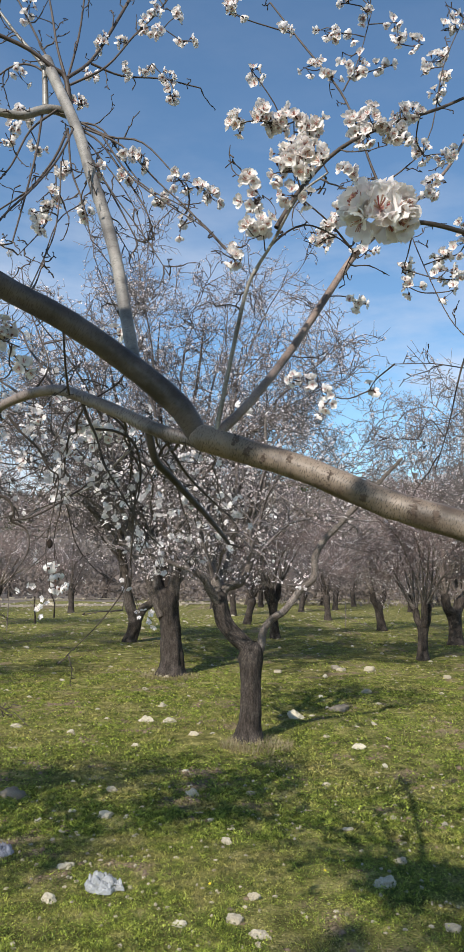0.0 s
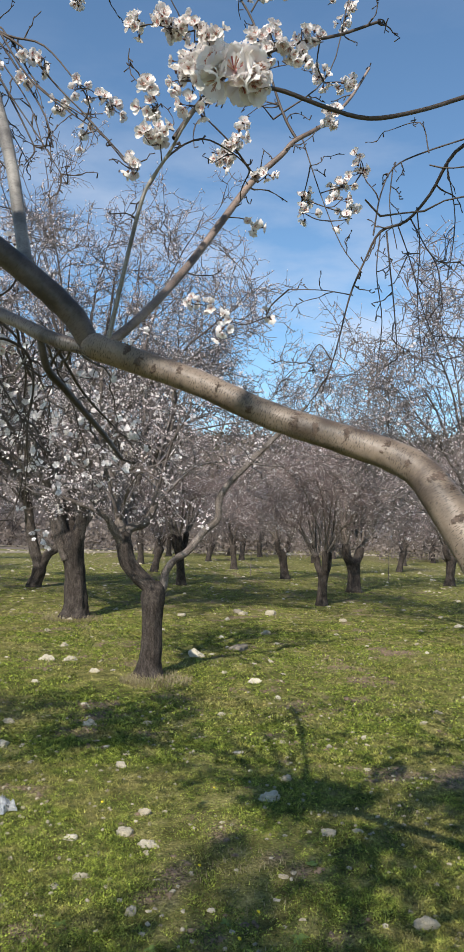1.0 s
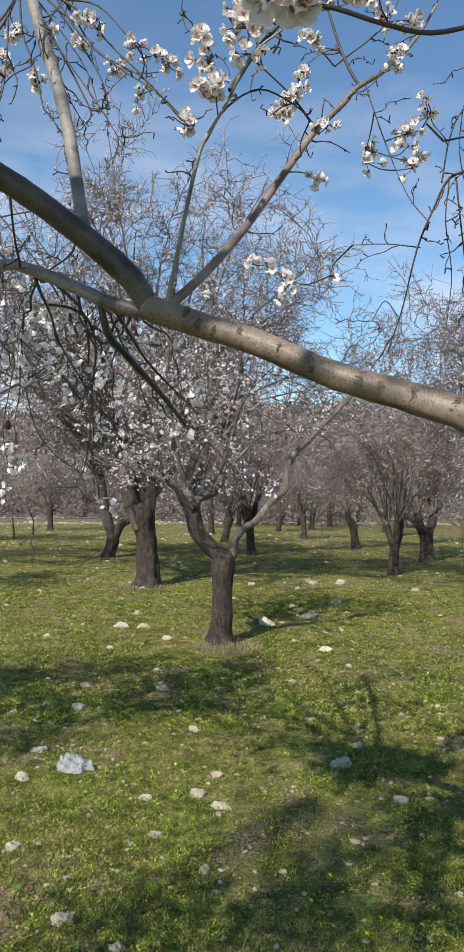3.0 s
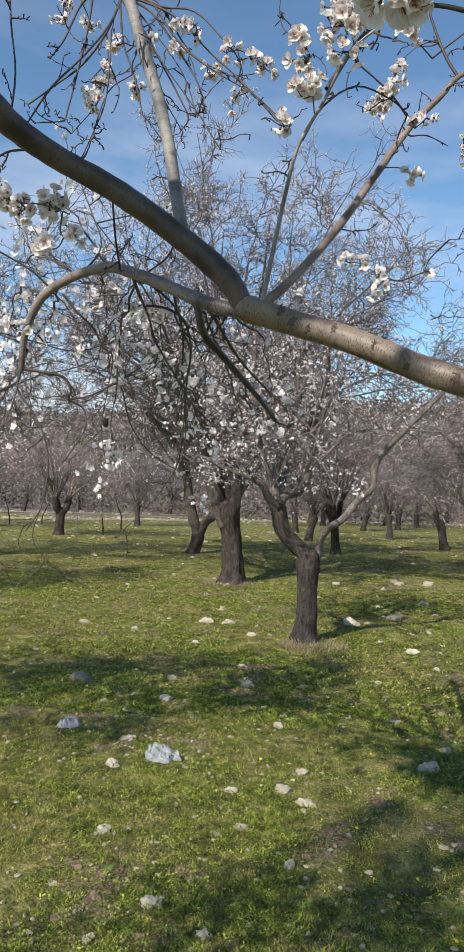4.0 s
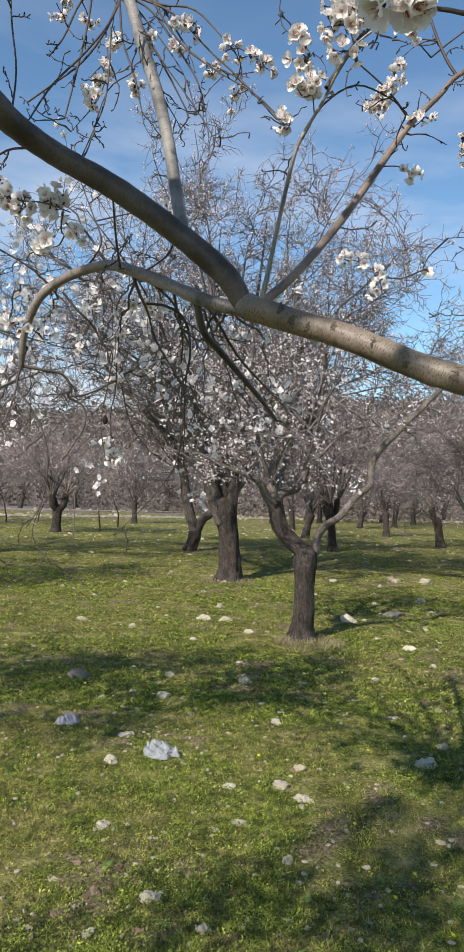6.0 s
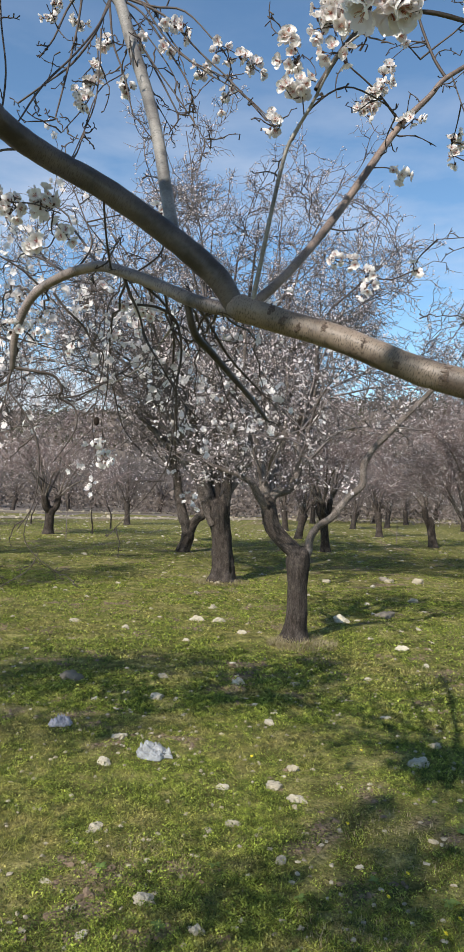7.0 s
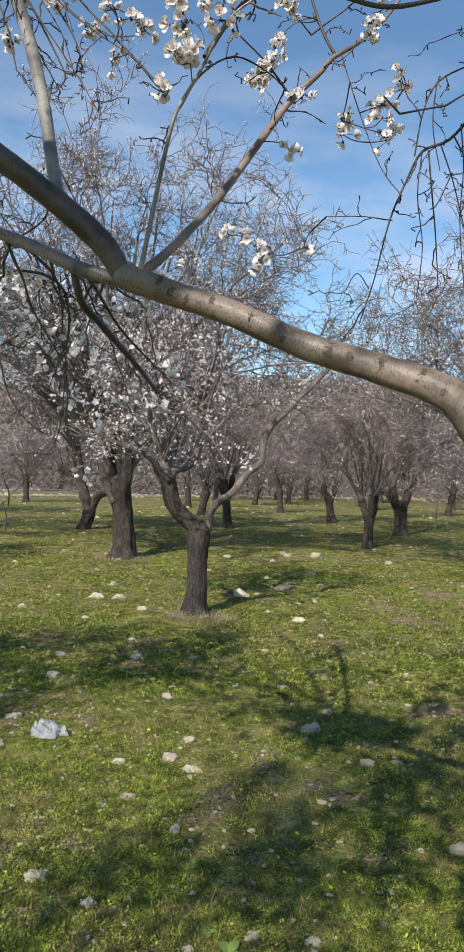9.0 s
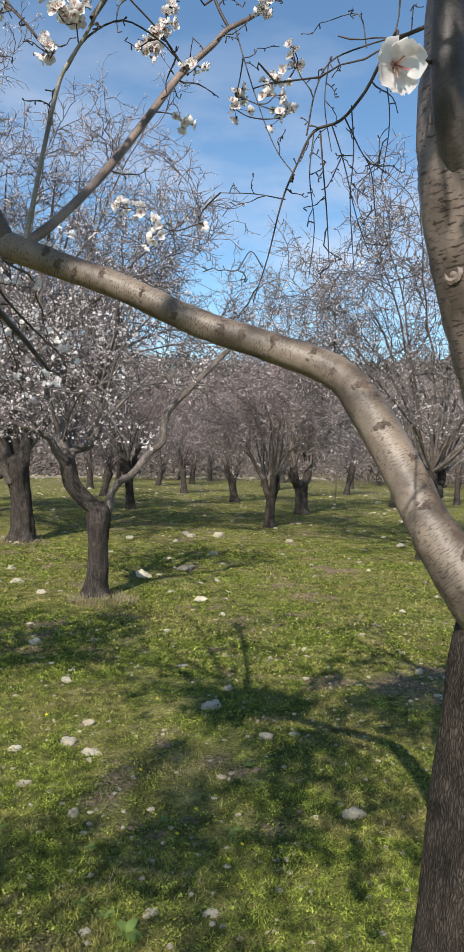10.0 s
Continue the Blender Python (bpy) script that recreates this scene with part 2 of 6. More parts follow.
STONE_DARK = make_stone("weathered_rock", (0.22, 0.19, 0.15), (0.09, 0.075, 0.06))
STONE = make_stone("limestone", (0.50, 0.45, 0.35), (0.20, 0.17, 0.12))


# ---- mesh helpers ----
def mesh_object(name, verts, faces, mat, parent=None, uvs=None, smooth=True):
    """A mesh from arrays of points and of faces with equally many corners."""
    v, f = np.asarray(verts, np.float32), np.asarray(faces, np.int32)
    me = bpy.data.meshes.new(name)
    me.vertices.add(len(v))
    me.vertices.foreach_set("co", v.ravel())
    me.loops.add(f.size)
    me.loops.foreach_set("vertex_index", f.ravel())
    me.polygons.add(len(f))
    me.polygons.foreach_set("loop_start", np.arange(len(f), dtype=np.int32) * f.shape[1])
    if uvs is not None:
        lay = me.uv_layers.new(name="UVMap")
        lay.data.foreach_set("uv", np.asarray(uvs, dtype=np.float32).ravel())
    me.polygons.foreach_set("use_smooth", np.full(len(f), smooth))
    me.update(calc_edges=True)
    me.materials.append(mat)
    ob = new(name, me)
    ob.parent = parent
    return ob


def part(name, bm, mat, parent, label=""):
    me = bpy.data.meshes.new(name)
    bm.to_mesh(me)
    bm.free()
    me.materials.append(mat)
    ob = new(name, me)
    ob.parent = parent
    return tagged(ob, label) if label else ob


def thing(name, place, label, category, group="", kind=""):
    ob = new(name)
    ob.location = place
    return tagged(ob, label, category, group, kind)


def curve_through(pts, n):
    """A smooth line (Catmull-Rom) through a few points; rows may carry a radius."""
    p = np.asarray(pts, float)
    p = np.vstack([2 * p[0] - p[1], p, 2 * p[-1] - p[-2]])
    out = []
    for i in range(1, len(p) - 2):
        for k in range(n):
            t = k / n
            a, b, c, d = p[i - 1], p[i], p[i + 1], p[i + 2]
            out.append(0.5 * (2 * b + (c - a) * t + (2 * a - 5 * b + 4 * c - d) * t * t + (3 * b - a - 3 * c + d) * t ** 3))
    out.append(p[-2])
    return np.array(out)


def tubes(branches, origin=(0, 0, 0), lumps=0.0, seed=1):
    """Tapered round stems. Each branch: points (n, 3), radii (n), sides. Gives verts, faces, uvs (metres)."""
    rng = np.random.default_rng(seed)
    V, Fq, UV, base = [], [], [], 0
    o = np.asarray(origin, float)
    for pts, rad, sides in branches:
        pts = np.asarray(pts, float) - o
        n = len(pts)
        tan = np.gradient(pts, axis=0)
        tan /= np.linalg.norm(tan, axis=1)[:, None] + 1e-12
        ref = np.array([0, 0, 1.0]) if abs(tan[0][2]) < 0.8 else np.array([1.0, 0, 0])
        u = np.cross(tan, ref)
        u /= np.linalg.norm(u, axis=1)[:, None] + 1e-12
        w = np.cross(tan, u)
        a = np.arange(sides) * 2 * np.pi / sides
        r = np.asarray(rad, float)[:, None] * np.ones((1, sides))
        if lumps:
            r = r * (1 + lumps * rng.normal(0, 1, (n, sides)))
        ring = pts[:, None] + r[..., None] * (np.cos(a)[None, :, None] * u[:, None] + np.sin(a)[None, :, None] * w[:, None])
        V.append(ring.reshape(-1, 3))
        i = np.arange(n - 1)[:, None] * sides + base
        j = np.arange(sides)[None]
        k = (j + 1) % sides
        q = np.stack([i + j, i + k, i + sides + k, i + sides + j], -1).reshape(-1, 4)
        Fq.append(q)
        length = np.r_[0, np.cumsum(np.linalg.norm(np.diff(pts, axis=0), axis=1))]
        girth = 2 * np.pi * float(np.mean(rad))
        uu, uk = (j / sides * girth), ((j + 1) / sides * girth)
        v0, v1 = length[:-1, None], length[1:, None]
        one = np.ones((n - 1, sides))
        UV.append(np.stack([uu * one, v0 * one, uk * one, v0 * one, uk * one, v1 * one, uu * one, v1 * one], -1).reshape(-1, 2))
        base += n * sides
    return np.vstack(V), np.vstack(Fq), np.vstack(UV)


def stems(name, branches, mat, parent, origin=(0, 0, 0), lumps=0.0, seed=1):
    v, f, uv = tubes(branches, origin, lumps, seed)
    return mesh_object(name, v, f, mat, parent, uv)


def gnarled(name, c, sides, mat, parent, seed, amp=0.10):
    """A thick stem with lengthwise ridges, hollows and burls; rows of c are x, y, z, radius."""
    a = np.arange(sides) * 2 * np.pi / sides
    pts, faces, uvs = [], [], []
    length = np.r_[0, np.cumsum(np.linalg.norm(np.diff(c[:, :3], axis=0), axis=1))]
    tan = np.gradient(c[:, :3], axis=0)
    for i, (x, y, z, r) in enumerate(c):
        t = Vector(tan[i]).normalized()
        u = t.cross(Vector((0, 1, 0.01))).normalized()
        w = t.cross(u)
        for q in a:
            e = u * math.cos(q) + w * math.sin(q)
            k = Vector((math.cos(q), math.sin(q), 0))
            f = 1 + amp * (0.9 * noise.noise(Vector((k.x * 1.3, k.y * 1.3, length[i] * 2.2 + seed * 7)))
                           + 0.8 * noise.noise(Vector((k.x * 4.5, k.y * 4.5, length[i] * 1.6 + seed * 3)))
                           + 0.5 * noise.noise(Vector((k.x * 11, k.y * 11, length[i] * 7 + seed))))
            pts.append(Vector((x, y, z)) + e * (r * f))
    girth = 2 * math.pi * float(np.mean(c[:, 3]))
    for i in range(len(c) - 1):
        for j in range(sides):
            k = (j + 1) % sides
            faces.append((i * sides + j, i * sides + k, (i + 1) * sides + k, (i + 1) * sides + j))
            u0, u1 = j / sides * girth, (j + 1) / sides * girth
            uvs += [(u0, length[i]), (u1, length[i]), (u1, length[i + 1]), (u0, length[i + 1])]
    return mesh_object(name, [tuple(p) for p in pts], faces, mat, parent, uvs)


def flowers(places, size, rng, cup=0.35):
    """Five-petalled blossoms, two triangles a petal, at the given places."""
    places = np.asarray(places, float)
    n = len(places)
    a = np.arange(5) * 2 * np.pi / 5
    loc = [np.zeros((1, 3))]
    for t in a:
        for ang, rr, z in ((t - 0.56, 0.78, cup * 0.7), (t, 0.98, cup), (t + 0.56, 0.78, cup * 0.7)):
            loc.append(np.array([[rr * math.cos(ang), rr * math.sin(ang), z]]))
    loc = np.vstack(loc)
    q = rng.normal(0, 1, (n, 4))
    q /= np.linalg.norm(q, axis=1)[:, None]
    x, y, z, w = q.T
    R = np.stack([1 - 2 * (y * y + z * z), 2 * (x * y - z * w), 2 * (x * z + y * w), 2 * (x * y + z * w), 1 - 2 * (x * x + z * z), 2 * (y * z - x * w),
                  2 * (x * z - y * w), 2 * (y * z + x * w), 1 - 2 * (x * x + y * y)], -1).reshape(n, 3, 3)
    s = size * rng.uniform(0.75, 1.2, n)
    V = places[:, None] + np.einsum("nij,kj->nki", R, loc) * s[:, None, None]
    quad = np.array([[0, 1 + 3 * k, 2 + 3 * k, 3 + 3 * k] for k in range(5)])
    Fq = (np.arange(n) * 16)[:, None, None] + quad[None]
    return V.reshape(-1, 3), Fq.reshape(-1, 4)


def buds(places, size, rng):
    places = np.asarray(places, float)
    n = len(places)
    tet = np.array([[1, 1, 1], [1, -1, -1], [-1, 1, -1], [-1, -1, 1]], float) * 0.6
    V = places[:, None] + tet[None] * (size * rng.uniform(0.6, 1.4, n))[:, None, None] + rng.normal(0, size * 0.25, (n, 4, 3))
    f = np.array([[0, 1, 2], [0, 3, 1], [0, 2, 3], [1, 3, 2]])
    return V.reshape(-1, 3), ((np.arange(n) * 4)[:, None, None] + f[None]).reshape(-1, 3)


def lumps_at(places, size, rng):
    """Small rounded stones: squashed, jittered octahedra with cut corners."""
    places = np.asarray(places, float)
    n = len(places)
    t = (1 + 5 ** 0.5) / 2
    ico = np.array([[-1, t, 0], [1, t, 0], [-1, -t, 0], [1, -t, 0], [0, -1, t], [0, 1, t], [0, -1, -t], [0, 1, -t], [t, 0, -1], [t, 0, 1], [-t, 0, -1], [-t, 0, 1]]) / 1.9
    tri = np.array([[0, 11, 5], [0, 5, 1], [0, 1, 7], [0, 7, 10], [0, 10, 11], [1, 5, 9], [5, 11, 4], [11, 10, 2], [10, 7, 6], [7, 1, 8], [3, 9, 4], [3, 4, 2], [3, 2, 6], [3, 6, 8], [3, 8, 9], [4, 9, 5], [2, 4, 11], [6, 2, 10], [8, 6, 7], [9, 8, 1]])
    s = np.asarray(size)[:, None, None] * rng.uniform(0.6, 1.3, (n, 1, 3)) * np.array([1, 1, 0.6])
    V = places[:, None] + (ico[None] + rng.normal(0, 0.16, (n, 12, 3))) * s
    return V.reshape(-1, 3), ((np.arange(n) * 12)[:, None, None] + tri[None]).reshape(-1, 3)


# ---- almond trees ----
def shoot(rng, p, d, length, n, wander, up):
    pts, p, d = [np.array(p, float)], np.array(p, float), np.array(d, float)
    for _ in range(n):
        d = d + rng.normal(0, wander, 3) + np.array([0, 0, up])
        d /= np.linalg.norm(d)
        p = p + d * length / n
        pts.append(p)
    return np.array(pts)


def side_shoots(rng, pts, count, t0, t1, angle, spread=0.25):
    """Places and directions of shoots that leave a stem."""
    n = len(pts) - 1
    for t in np.sort(rng.uniform(t0, t1, count)):
        i = min(int(t * n), n - 1)
        p = pts[i] + (pts[i + 1] - pts[i]) * (t * n - i)
        tan = pts[i + 1] - pts[i]
        tan = tan / np.linalg.norm(tan)
        side = np.cross(tan, rng.normal(0, 1, 3))
        side /= np.linalg.norm(side)
        a = angle + rng.normal(0, spread)
        yield t, p, tan * math.cos(a) + side * math.sin(a)


def crown(rng, scaffolds, height, c2=7, c3=7, c4=5, l2=1.3, l3=0.7, l4=0.3, droop=0.0, fine=True, thick=1.0, floor=1.3, crooked=False, start=0.12):
    """Branches, crooked twigs and twig points that clothe the scaffold limbs, kept under the given height."""
    mids, twigs, tips = [], [], []
    for pts, rad in scaffolds:
        for t, p, d in side_shoots(rng, pts, c2, start, 1.0, 0.95, 0.3):
            L = l2 * rng.uniform(0.6, 1.25)
            d[2] += 0.15
            b = shoot(rng, p, d, L, 6, 0.30, 0.05 if p[2] < height * 0.6 else -0.05)
            r = max(0.007, min(0.024, np.interp(t, [0, 1], [rad[0], rad[-1]]) * 0.55))
            mids.append((b, np.linspace(r, 0.005, 7), 5) if fine else (b[::2], np.linspace(r, 0.005, 4), 3))
            for _, p2, d2 in side_shoots(rng, b, c3, 0.12, 1.0, 0.9, 0.35):
                L = l3 * rng.uniform(0.5, 1.3)
                tw = shoot(rng, p2, d2, L, 4, 0.5, 0.03 - droop)
                twigs.append((tw, np.linspace(0.0055, 0.0025, 5) * thick, 3) if fine else (tw[::2], np.array([0.0055, 0.004, 0.0025]) * thick, 3))
                for _, p3, d3 in side_shoots(rng, tw, c4, 0.15, 1.0, 0.9, 0.35):
                    s = shoot(rng, p3, d3, l4 * rng.uniform(0.25, 1.3), 2, 0.55, 0.06 - droop)
                    twigs.append((s, np.array([0.0034, 0.0027, 0.0019]) * thick, 3) if fine and crooked else (s[::2], np.array([0.0036, 0.002]) * thick, 3))
                    tips += [s[1], s[2]]
                tips += [tw[2], tw[4]]
    mids = [b for b in mids if b[0][:, 2].min() > floor]
    twigs = [b for b in twigs if b[0][:, 2].min() > floor]
    tips = np.array(tips)
    return mids, twigs, tips[tips[:, 2] > floor]


def scaffold(rng, fork, heading, lean, length, r0, r1, n=8, up=0.05, wander=0.10):
    d = (math.cos(heading) * math.sin(lean), math.sin(heading) * math.sin(lean), math.cos(lean))
    pts = shoot(rng, fork, d, length, n, wander, up)
    s = np.linspace(0, 1, n + 1)
    return pts, r1 + (r0 - r1) * (1 - s) ** 1.7


def dome_limbs(rng, forks, n, radius, low, top, r0, r1=0.006, turn=0.0, bow=0.16, wander=0.035, shift=0.0):
    """Limbs that rise from the forks and end spread evenly over a dome: a vase-shaped, round-headed crown."""
    out = []
    forks = np.atleast_2d(np.asarray(forks, float))
    for k in range(n):
        lean = math.acos(1 - 0.93 * (k + 0.5) / n)
        az = turn + k * 2.39996 + rng.normal(0, 0.2)
        tip = np.array([math.cos(az) * math.sin(lean) * radius, math.sin(az) * math.sin(lean) * radius, low + (top - low) * math.cos(lean)])
        tip[:2] += forks.mean(axis=0)[:2] * 0.7 + np.array([shift, 0])
        tip *= rng.uniform(0.90, 1.04)
        start = forks[int(np.argmin(np.linalg.norm(forks[:, :2] - tip[:2] * 0.4, axis=1)))]
        reach = np.linalg.norm(tip - start)
        mid = start + (tip - start) * np.array([0.42, 0.42, 0.55]) + np.array([0, 0, bow * reach * math.sin(lean)])
        c = curve_through(np.array([start, mid, tip]), 6)
        c[1:] += np.cumsum(rng.normal(0, wander * reach / 6, (len(c) - 1, 3)), axis=0)
        s = np.linspace(0, 1, len(c))
        out.append((c, r1 + (r0 * rng.uniform(0.75, 1.1) - r1) * (1 - s) ** 1.5))
    return out


def dress(tree, rng, scaffolds, height, bloom, bud, far=False, wood=None, bud_size=0.0105, **kw):
    mids, twigs, tips = crown(rng, scaffolds, height, **kw)
    if mids:
        tagged(stems("bough_work", mids, TWIG_FAR if far else wood or TWIG_ROW, tree), kind="stuff")
    tagged(stems("crown", twigs, TWIG_FAR if far else TWIG_MID if wood else TWIG_ROW, tree), kind="stuff")
    if bloom:
        low = tips[tips[:, 2] < bloom[2]]
        heart = low[rng.integers(0, len(low), max(1, bloom[0] // 5))]
        pick = heart[rng.integers(0, len(heart), bloom[0])]
        v, f = flowers(pick + rng.normal(0, 0.03, pick.shape), bloom[1], rng)
        tagged(mesh_object("bloom_haze", v, f, PETAL, tree, smooth=False), "white almond blossoms", kind="stuff")
    if bud:
        pick = tips[rng.integers(0, len(tips), bud)]
        v, f = buds(pick + rng.normal(0, 0.012, pick.shape), bud_size if not far else 0.02, rng)
        tagged(mesh_object("bud_haze", v, f, BUD, tree, smooth=False), "pale swelling buds", kind="stuff")


def orchard_tree(place, seed, height=4.2, radius=1.9, fork_z=0.8, r=0.12, lean=(0.0, 0.0), limbs=9, bloom=None, bud=1200, far=False, label="", turn=0.0, low=None, bow=0.16, **kw):
    rng = np.random.default_rng(seed)
    tree = thing("almond_tree", place, label or "grey leafless almond tree in bud standing in grass", "tree", "orchard almond trees")
    fx, fy = lean
    rows = [(0, 0, -0.12, r * 1.75), (fx * 0.1, fy * 0.1, 0.04, r * 1.3), (fx * 0.3, fy * 0.3, fork_z * 0.35, r), (fx * 0.7, fy * 0.7, fork_z * 0.75, r * 0.98), (fx, fy, fork_z, r * 1.2), (fx, fy, fork_z + 0.1, r * 0.75)]
    if far:
        c = curve_through(rows, 2)
        stems("trunk", [(c[:, :3], c[:, 3], 8)], BARK_TRUNK, tree, lumps=0.06, seed=seed)
        forks = [(fx, fy, fork_z)]
    else:
        gnarled("trunk", curve_through(rows, 4), 20, BARK_TRUNK, tree, seed, 0.16)
        # two or three stout arms, from which the limbs rise
        forks = []
        for k in range(2 + seed % 2):
            h = turn + 0.4 + k * 2 * math.pi / (2 + seed % 2) + rng.normal(0, 0.2)
            o = np.array([math.cos(h), math.sin(h), 0]) * r * rng.uniform(1.2, 2.0)
            e = np.array([fx, fy, fork_z]) + o + np.array([0, 0, rng.uniform(0.28, 0.42)])
            arm = curve_through(np.array([(fx, fy, fork_z - 0.06, r * 0.85), (*(np.array([fx, fy, fork_z + 0.1]) + o * 0.75), r * 0.72), (*e, r * 0.66), (*(e + np.array([0, 0, 0.08])), r * 0.35)]), 3)
            gnarled("arm", arm, 14, BARK_TRUNK, tree, seed + k, 0.14)
            forks.append(e)
    sc = dome_limbs(rng, forks, limbs, radius, low if low else fork_z + 0.75, height, r * 0.27, turn=turn, bow=bow)
    for pts, rad in sc:
        stems("limb", [(pts, rad, 5 if far else 7)], BARK_OLD if not far else BARK_FAR, tree, lumps=0.04, seed=seed)
    dress(tree, rng, sc, height, bloom, bud, far, **kw)
    return tree


# ---- ground ----
def rise(x, y):
    """Height of the land: gently uneven, falling slightly away from the camera, a low hill behind the orchard."""
    h = 0.012 * noise.noise((x * 0.35, y * 0.35, 3.0)) + 0.010 * noise.noise((x * 1.9, y * 1.9, 7.0)) - 0.0125 * min(max(0.0, y - 0.5), 180.0)
    side = max(-130.0, min(130.0, x))
    d = y - 0.15 * side
    if d > 60:
        k = min(1.0, (d - 60) / (118 - 0.15 * side))
        h += k * k * (3 - 2 * k) * (20.6 + 0.052 * side + 1.6 * noise.noise((x * 0.03, 1.0, 0.0)))
    return h


def bare(x, y):
    """1 on patches of bare brown soil, 0 in the sward."""
    v = 0.7 * noise.noise((x * 1.05, y * 1.05, 21.0)) + 0.65 * noise.noise((x * 3.3, y * 3.3, 8.0)) + 0.55 * noise.noise((x * 9.0, y * 9.0, 3.0))
    return min(1.0, max(0.0, (v - 0.31) / 0.22))


def axis(near0, near1, step, far0, far1, grow=1.18):
    a = list(np.arange(near0, near1, step))
    s, v = step, near1
    while v < far1:
        a.append(v)
        s *= grow
        v += s
    s, v, b = step, near0 - step, []
    while v > far0:
        b.append(v)
        s *= grow
        v -= s
    return b[::-1] + a + [far1]


gx, gy = axis(-5, 6, 0.12, -900, 900), axis(-1, 14, 0.12, -300, 1500)
g_v = [(x, y, rise(x, y)) for y in gy for x in gx]
DRY_SLOPE = make_slope()
g_f = [(r * len(gx) + c, r * len(gx) + c + 1, (r + 1) * len(gx) + c + 1, (r + 1) * len(gx) + c) for r in range(len(gy) - 1) for c in range(len(gx) - 1)]
ground = tagged(mesh_object("ground", g_v, g_f, GROUND), "mossy green orchard ground with bare and dry patches", "ground", kind="structure")
soil = ground.data.attributes.new("bare", "FLOAT", "POINT")
soil.data.foreach_set("value", [bare(x, y) if y < 45 else 0.3 for x, y, _ in g_v])
ground.data.materials.append(DRY_SLOPE)
ground.data.polygons.foreach_set("material_index", [1 if p.center.y - 0.9 * p.center.x > 52 or p.center.y > 70 else 0 for p in ground.data.polygons])


# ---- the near almond tree, under which the camera stands ----
near_tree = thing("almond_tree", (0, 0, 0), "almond tree with smooth low limbs and open white blossom", "tree", "orchard almond trees")
skeleton_lines, spurs = [], []
TWIG_DARK = make_twig("dark_twig_bark", (0.095, 0.077, 0.067), (0.035, 0.027, 0.023))
BARK_STEM = make_smooth_bark("lenticel_stem_bark", (0.18, 0.14, 0.118), (0.085, 0.063, 0.052), 0.9, 0.5)
BARK_ARCH = make_smooth_bark("arch_limb_bark", (0.185, 0.152, 0.138), (0.045, 0.035, 0.031), 0.75)
BARK_STICK = make_smooth_bark("brown_stick_bark", (0.21, 0.158, 0.132), (0.10, 0.074, 0.061), 0.4)
# dark grey bark; on the side limb it also stands for crown shade
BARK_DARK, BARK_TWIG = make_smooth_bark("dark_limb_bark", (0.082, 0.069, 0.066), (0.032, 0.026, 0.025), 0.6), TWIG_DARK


def clothe(line, size, seed):
    """Thin crooked side twigs with knobbly buds along a near branch."""
    rng = np.random.default_rng(seed)
    length = np.linalg.norm(np.diff(line, axis=0), axis=1).sum()
    for _, p, d in side_shoots(rng, line, int(2 + length * 6), 0.12, 0.98, 0.9, 0.35):
        tw = shoot(rng, p, d, rng.uniform(0.04, 0.15), 6, 0.30, -0.03)
        r = np.linspace(min(0.0022, size * 0.6), 0.0010, 7) * rng.uniform(0.8, 1.1)
        r[1::2] *= 1.45
        stems("twig", [(tw, r, 5)], TWIG_DARK, near_tree)
        for k in (2, 4, 5, 6):
            if rng.random() < 0.7:
                o = rng.normal(0, 1, 3)
                spur = np.array([tw[k], tw[k] + o / np.linalg.norm(o) * rng.uniform(0.006, 0.02)])
                spurs.append((spur, np.array([0.0014, 0.002]), 4))


def near_limb(name, rows, mat, label=""):
    r = np.array(rows, float)
    size = r[0, 3]
    r[:, 3] *= 0.86 if size < 0.009 else 1.0
    c = curve_through(r, 7 if size > 0.01 else 4)
    c[:, 3] = np.maximum(c[:, 3], 0.0012)
    along = c[-1, :3] - c[-2, :3]
    along /= np.linalg.norm(along)
    tip = [np.r_[c[-1, :3] + along * c[-1, 3] * k, c[-1, 3] * s] for k, s in ((0.5, 0.85), (0.85, 0.5), (1.0, 0.05))]
    c = np.vstack([c, tip])
    sides = 20 if size > 0.02 else (10 if size > 0.006 else 6)
    ob = stems(name, [(c[:, :3], c[:, 3], sides)], mat, near_tree, lumps=0.022, seed=len(skeleton_lines) + 3)
    skeleton_lines.append(c)
    if size < 0.02 and r[:, 1].max() > 0.7:
        clothe(c[:, :3], size, len(skeleton_lines))
    return tagged(ob, label) if label else ob


BARK_FOOT = make_rough_bark("furrowed_foot_bark", (0.085, 0.071, 0.06), (0.016, 0.013, 0.011), 1.0)
# trunk: old furrowed foot, smooth upper stem
c = curve_through([(0.80, 1.00, -0.1, 0.21), (0.81, 1.02, 0.12, 0.15), (0.83, 1.04, 0.5, 0.115), (0.865, 1.05, 0.85, 0.108), (0.905, 1.05, 1.10, 0.12), (0.925, 1.05, 1.26, 0.115), (0.92, 1.05, 1.4, 0.09)], 14)
tagged(gnarled("trunk", c, 72, BARK_FOOT, near_tree, 5, 0.12), "dark furrowed trunk")
near_limb("limb", [(0.93, 1.05, 1.15, 0.10), (0.95, 1.06, 1.35, 0.10), (0.884, 1.05, 1.62, 0.096), (0.784, 1.03, 1.9, 0.096), (0.728, 1.0, 2.1, 0.097), (0.71, 0.97, 2.35, 0.09), (0.70, 0.93, 2.7, 0.066), (0.76, 0.9, 3.2, 0.045)], BARK_STEM, "upright limb with rows of dark lenticels")
